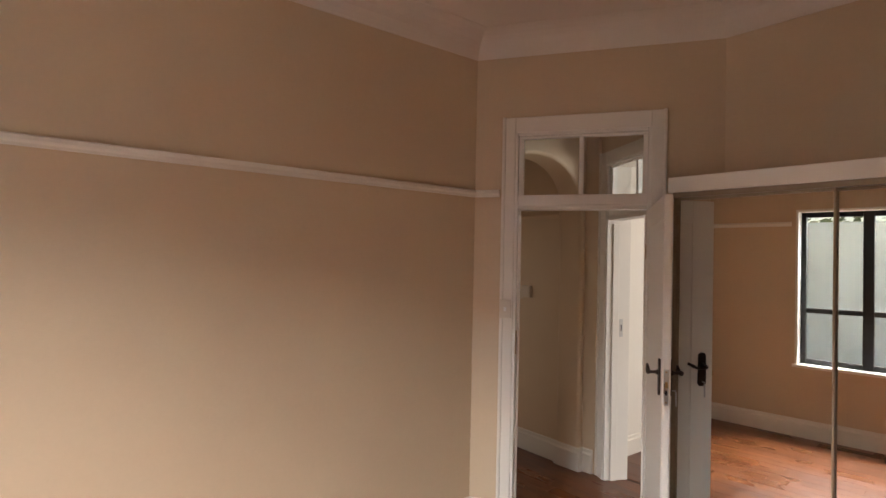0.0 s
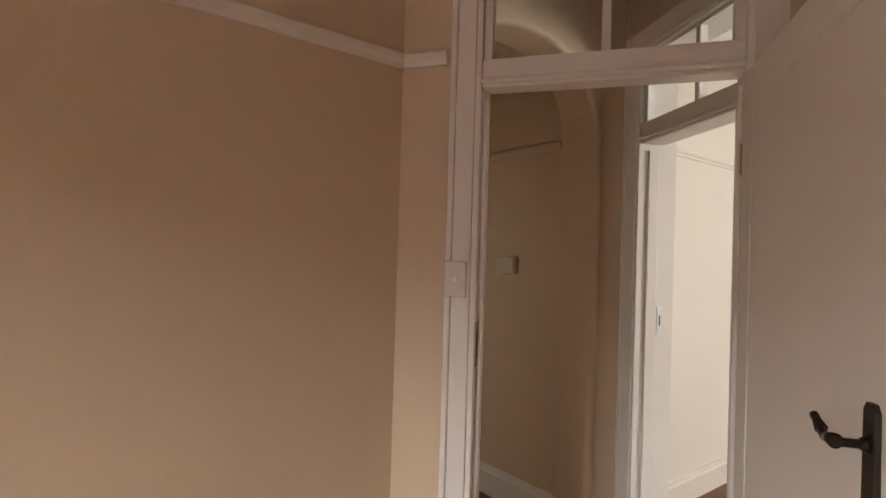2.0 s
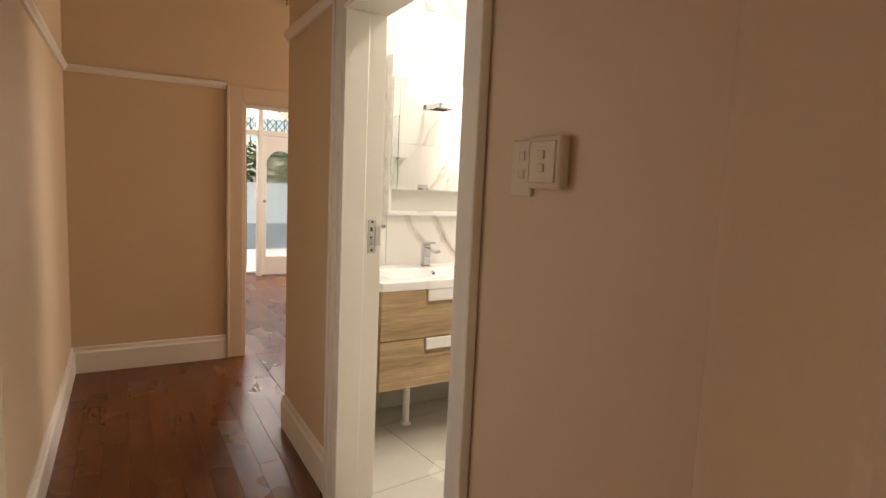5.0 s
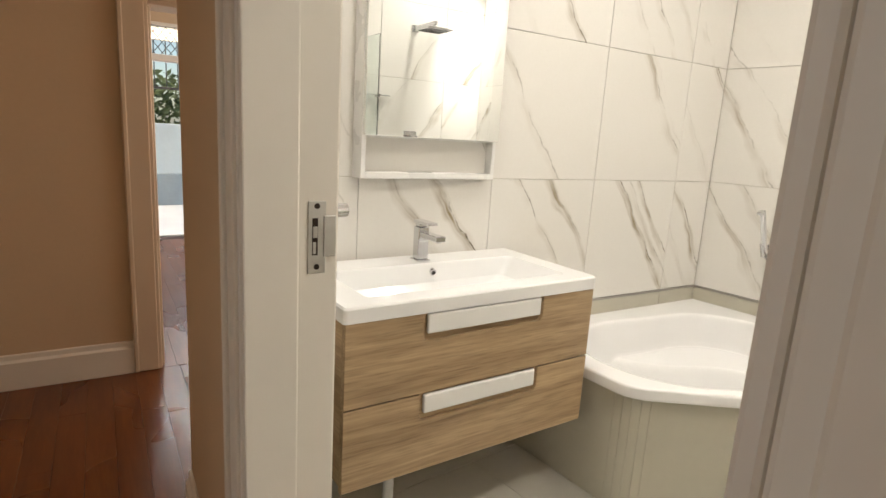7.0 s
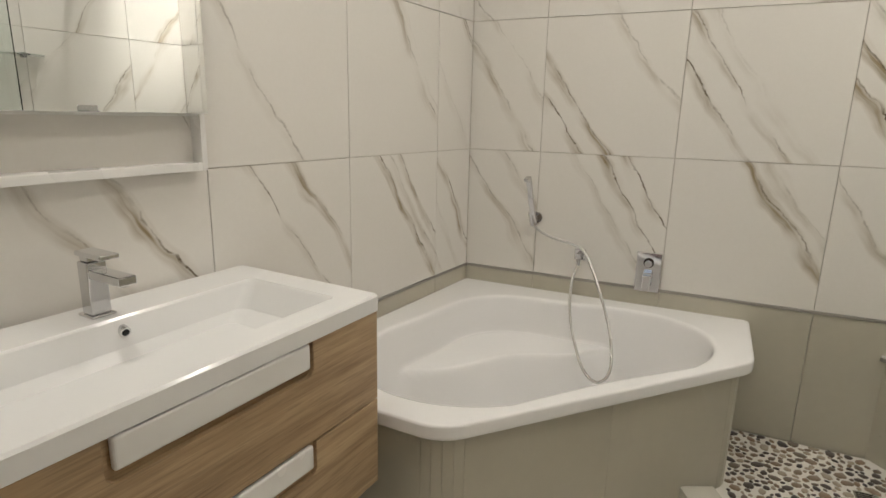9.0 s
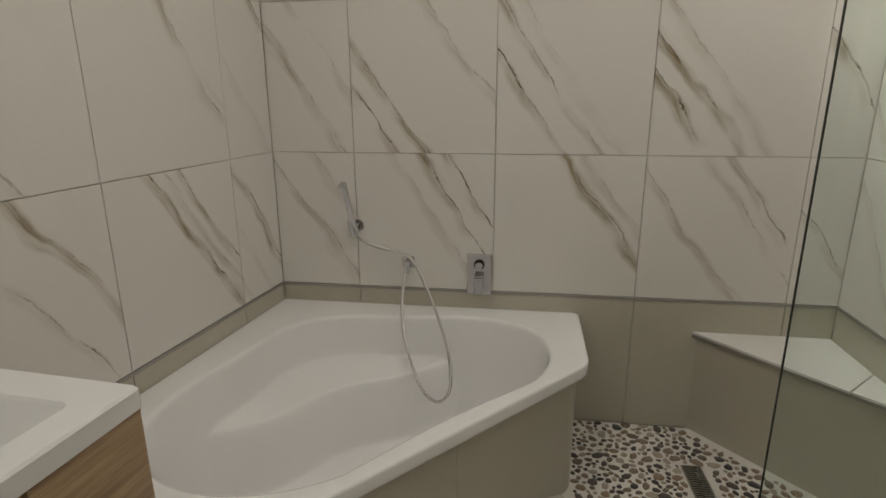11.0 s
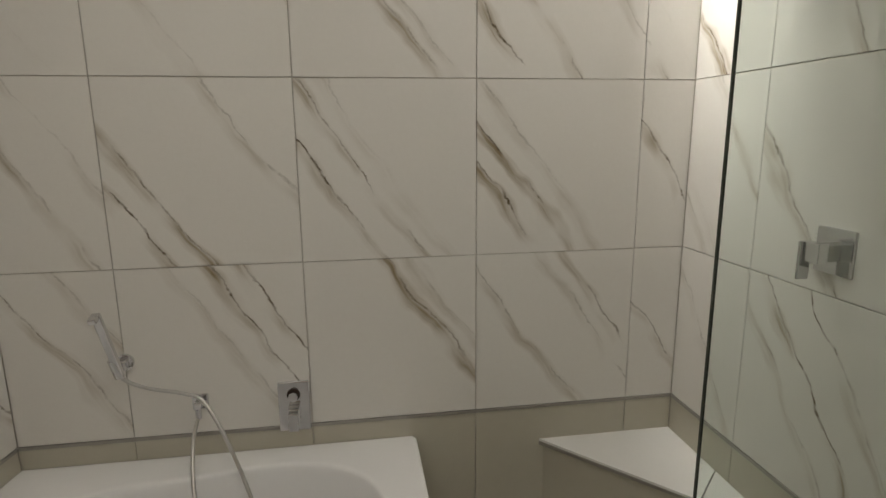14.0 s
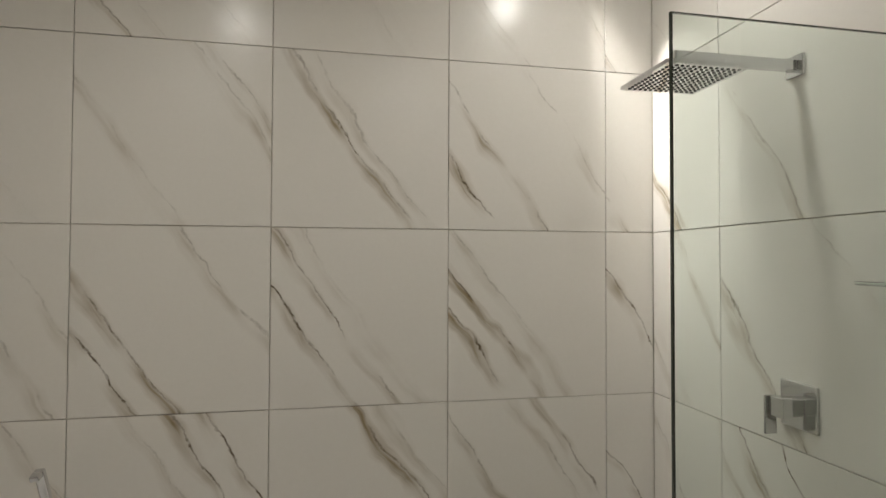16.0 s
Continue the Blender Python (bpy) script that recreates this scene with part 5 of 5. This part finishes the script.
ROWS = [(0.0, 0.594, 0), (0.606, 1.2, 1), (1.2, 1.8, 2), (1.8, 2.4, 3), (2.4, BH - 0.002, 4)]
VEINS = {("east", 1, 0): ((0.0, 0.16, 0.9), (0.5, 0.3, 0)), ("east", 1, 1): ((0.15, 0.235, 0.05), (1.0, 0.9, 0.25)), ("east", 1, 2): ((0.155, 0.22, 0.9), (0.75, 0.3, 0)),
         ("east", 1, 3): ((-0.09, 0.20, 0.13), (0.45, 0.7, 0.3)), ("east", 1, 4): ((0.0, 0.9, 0.9), (0.6, 0, 0)),
         ("east", 2, 0): ((-0.05, 0.1, 0.9), (0.5, 0.2, 0)), ("east", 2, 1): ((-0.175, -0.28, 0.19), (0.7, 0.8, 0.3)), ("east", 2, 2): ((-0.19, -0.07, 0.0), (0.95, 0.6, 0.2)),
         ("east", 2, 3): ((-0.145, -0.23, -0.05), (1.0, 0.95, 0.3)), ("east", 2, 4): ((0.02, 0.9, 0.9), (0.8, 0, 0)),
         ("east", 3, 1): ((-0.15, 0.22, 0.26), (0.3, 0.5, 0.5)), ("east", 3, 2): ((-0.03, 0.02, 0.9), (0.7, 0.3, 0)), ("east", 3, 3): ((-0.12, -0.27, 0.15), (0.6, 0.9, 0.3)),
         ("north", 1, 0): ((0.3, 0.9, 0.9), (0.2, 0, 0)), ("north", 1, 1): ((0.05, 0.2, 0.9), (0.6, 0.8, 0)), ("north", 1, 2): ((0.06, 0.22, 0.9), (0.7, 0.8, 0)), ("north", 1, 3): ((0.08, 0.19, 0.13), (1.0, 1.0, 0.4)),
         ("north", 2, 1): ((0.1, 0.2, 0.9), (0.4, 0.4, 0)), ("north", 2, 2): ((-0.1, 0.9, 0.9), (0.35, 0, 0)),
         ("south", 1, 1): ((0.0, 0.12, -0.1), (0.9, 0.8, 0.4)), ("south", 2, 1): ((-0.16, 0.2, 0.9), (0.6, 0.2, 0)), ("south", 3, 1): ((-0.14, 0.9, 0.9), (0.5, 0, 0))}
vr = random.Random(11)


def tile_wall(tag, origin, way, starts, end):
    """Tiles on a wall: origin on the floor, way to the right as seen, joints at the given distances."""
    a, b = Vector(origin), Vector(origin) + Vector(way) * end
    parent = bpy.data.objects["wall_bath_" + tag]
    base = along(a, b)
    cuts = [0.0, *starts, end]
    for z0, z1, row in ROWS:
        for col, (s0, s1) in enumerate(zip(cuts, cuts[1:])):
            ob = tile_piece(parent, base @ pose((s0 + s1) / 2, 0.008, (z0 + z1) / 2), s1 - s0, z1 - z0, PLAIN if row == 0 else MARBLE)
            if row:
                off, power = VEINS.get((tag, row, col), (tuple(vr.uniform(-0.3, 0.3) for _ in range(3)), (vr.uniform(0.3, 0.8), vr.uniform(0, 0.4), vr.uniform(0, 0.2))))
                ob["vein_offset"], ob["vein_power"] = [float(v) for v in off], [float(v) for v in power]
    s = finish("tile_trim", box((0, 0.0, 0.594), (end, 0.009, 0.606), 0.001, 1), EDGE)
    s.parent = parent
    s.matrix_parent_inverse = parent.matrix_world.inverted()
    s.matrix_basis = base @ pose(0, -0.0035, 0)


tile_wall("east", (BE, BN), (0, -1), [0.365, 0.9625, 1.56, 2.157], BN - BS)
nl = (Vector(NBW) - Vector(NA)).length
nway = (Vector(NBW) - Vector(NA)).normalized()
tile_wall("north", NA, nway, [nl - 2.1, nl - 1.5, nl - 0.9, nl - 0.3], nl)
tile_wall("south", (BE, BS), (-1, 0), [0.371, 0.971, 1.571, 2.171], BE - 2.12)
cell = bpy.data.objects["wall_bath_west"]
west_tiles = HALL @ pose(HB - 0.003, 0, 0, 0, 0, 90)
for s0, s1 in ((-1.78, -1.40), (-1.40, B1 - 0.06), (B0 + 0.06, 0.85)):
    for z0, z1, row in ROWS:
        ob = tile_piece(cell, west_tiles @ pose((s0 + s1) / 2, 0.0, (z0 + z1) / 2) @ Matrix.Diagonal((1, 0.5, 1, 1)), s1 - s0, z1 - z0, PLAIN if row == 0 else MARBLE)
        if row:
            ob["vein_offset"], ob["vein_power"] = [vr.uniform(-0.3, 0.3) for _ in range(3)], [0.6, 0.4, 0.1]

# floor tiles of the bathroom, clipped to the dry side
def floor_tile(x0, x1, y0, y1):
    out = behind_door([(x0 + 0.0015, y0 + 0.0015), (x1 - 0.0015, y0 + 0.0015), (x1 - 0.0015, y1 - 0.0015), (x0 + 0.0015, y1 - 0.0015)], 0.131)
    if len(out) > 2:
        ob = finish("floor_tile", prism(out, -0.0035, 0.0), FTILE)
        ob.parent = floor_bath


for i in range(5):
    for j in range(4):
        xa, ya = 2.202 + i * 0.6, 4.04 - (j + 1) * 0.6
        xb, yb = min(xa + 0.6, 4.99), ya + 0.6
        if not (xa > 3.62 and ya < 2.4) and xa < 4.3:
            floor_tile(xa, xb, max(ya, 1.66), yb)
for i in range(4):
    floor_tile(2.42 + i * 0.6, 3.02 + i * 0.6, 4.043, 4.283)

# pebble floor of the shower
PEB = grainy("pebble_stone", (0.20, 0.165, 0.13), 0.45, vary=0.25, scale=18, fine=70)
_n, _l = PEB.node_tree.nodes, PEB.node_tree.links
_cr, _in = _n.new("ShaderNodeValToRGB"), _n.new("ShaderNodeObjectInfo")
_isl, _geo = _n.new("ShaderNodeMath"), _n.new("ShaderNodeNewGeometry")
_isl.operation = 'ADD'
_l.new(_in.outputs["Random"], _isl.inputs[0])
_l.new(_geo.outputs["Random Per Island"], _isl.inputs[1])
_fr = _n.new("ShaderNodeMath")
_fr.operation = 'FRACT'
_l.new(_isl.outputs[0], _fr.inputs[0])
_l.new(_fr.outputs[0], _cr.inputs[0])
_cr.color_ramp.interpolation = 'CONSTANT'
for k, (pos, col) in enumerate(((0, (0.09, 0.072, 0.06)), (0.22, (0.25, 0.19, 0.13)), (0.42, (0.17, 0.135, 0.10)), (0.6, (0.28, 0.20, 0.13)), (0.72, (0.40, 0.34, 0.26)), (0.88, (0.06, 0.05, 0.045)))):
    e = _cr.color_ramp.elements[k] if k < 2 else _cr.color_ramp.elements.new(pos)
    e.position, e.color = pos, (*col, 1)
for q in _n:
    if q.bl_idname == "ShaderNodeMix":
        _l.new(_cr.outputs[0], q.inputs[6])
pad = tagged(finish("floor_shower", prism([(4.99, 2.70), (4.40, 2.74), (3.73, 2.41), (3.73, BS + 0.005), (4.99, BS + 0.005)], -0.003, 0.004), PGROUT), "white grouted pebble floor of the shower", "floor", kind="structure")
pr = random.Random(3)
spots, placed = [], []
for trial in range(34000):
    x, y = pr.uniform(3.75, 4.98), pr.uniform(1.68, 2.69)
    a = pr.uniform(0.012, 0.026) if trial < 18000 else pr.uniform(0.008, 0.013)
    if y > 2.36 + (x - 3.73) * 0.49 or (x - 4.40) * 0.54 + (2.19 - y) * 0.60 > 0.30:
        continue
    if abs(x - 4.52) < 0.215 and abs(y - 2.215) < 0.06:
        continue
    if all((x - u) ** 2 + (y - v) ** 2 > ((a + b) * 0.90 + 0.0015) ** 2 for u, v, b in spots):
        spots.append((x, y, a))
spots.sort(key=lambda s: -(s[0] + s[1]))
shapes = []
for k in range(8):
    bm = bmesh.new()
    bmesh.ops.create_icosphere(bm, subdivisions=1, radius=1.0)
    ph = [pr.uniform(0, 6.3) for _ in range(3)]
    for v in bm.verts:
        q = math.atan2(v.co.y, v.co.x)
        f = 1 + 0.14 * math.sin(2 * q + ph[0]) + 0.10 * math.sin(3 * q + ph[1])
        v.co = Vector((v.co.x * f * 1.12, v.co.y * f * 0.88, v.co.z * 0.42))
    ob = finish("pebble", bm, PEB, True)
    shapes.append(ob.data)
    bpy.data.objects.remove(ob)
rest = bmesh.new()
for k, (x, y, a) in enumerate(spots):
    m = pose(x, y, 0.005, 0, 0, pr.uniform(0, 360)) @ Matrix.Diagonal((a, a, min(a, 0.016), 1))
    if k < 300:
        ob = new("pebble", shapes[k % 8])
        ob.parent = pad
        ob.matrix_basis = m
    else:
        n0 = len(rest.verts)
        rest.from_mesh(shapes[k % 8])
        rest.verts.ensure_lookup_table()
        for v in rest.verts[n0:]:
            v.co = m @ v.co
ob = finish("pebbles", rest, PEB, True)
ob.parent = pad
ob["kind"] = "stuff"

# floor boards
board_cache = {}


def boards(parent, x0, x1, y0, y1, width=0.11, top=0.0):
    x = x0
    br = random.Random(int(x0 * 100 + y0 * 10))
    while x < x1 - 0.01:
        w = min(width, x1 - x)
        y, first = y0, True
        while y < y1 - 0.01:
            n = min(br.uniform(1.2, 3.4) if not first else br.uniform(0.6, 3.0), y1 - y)
            if y1 - (y + n) < 0.4:
                n = y1 - y
            ob = finish("board", box((0.0004, 0.0004, -0.006), (w - 0.0004, n - 0.0004, top + br.uniform(-0.0008, 0.0)), 0.001, 1), FLOOR)
            ob.parent = parent
            ob.matrix_basis = pose(x, y, 0)
            y += n
            first = False
        x += w


boards(floor_bed, -3.0, 1.06, -3.0, 1.55)
boards(floor_bed, 1.06, 2.30, -2.5, 1.67)
boards(floor_far, 2.34, 4.95, -2.5, 1.53)
boards(floor_hall, -1.32, 0.115, -1.88, 2.27, top=-0.0016)
boards(floor_hall, 0.115, 2.85, 1.06, 2.27, top=-0.0016)
boards(floor_hall, -1.0, 3.1, 2.272, 6.0, top=-0.0016)
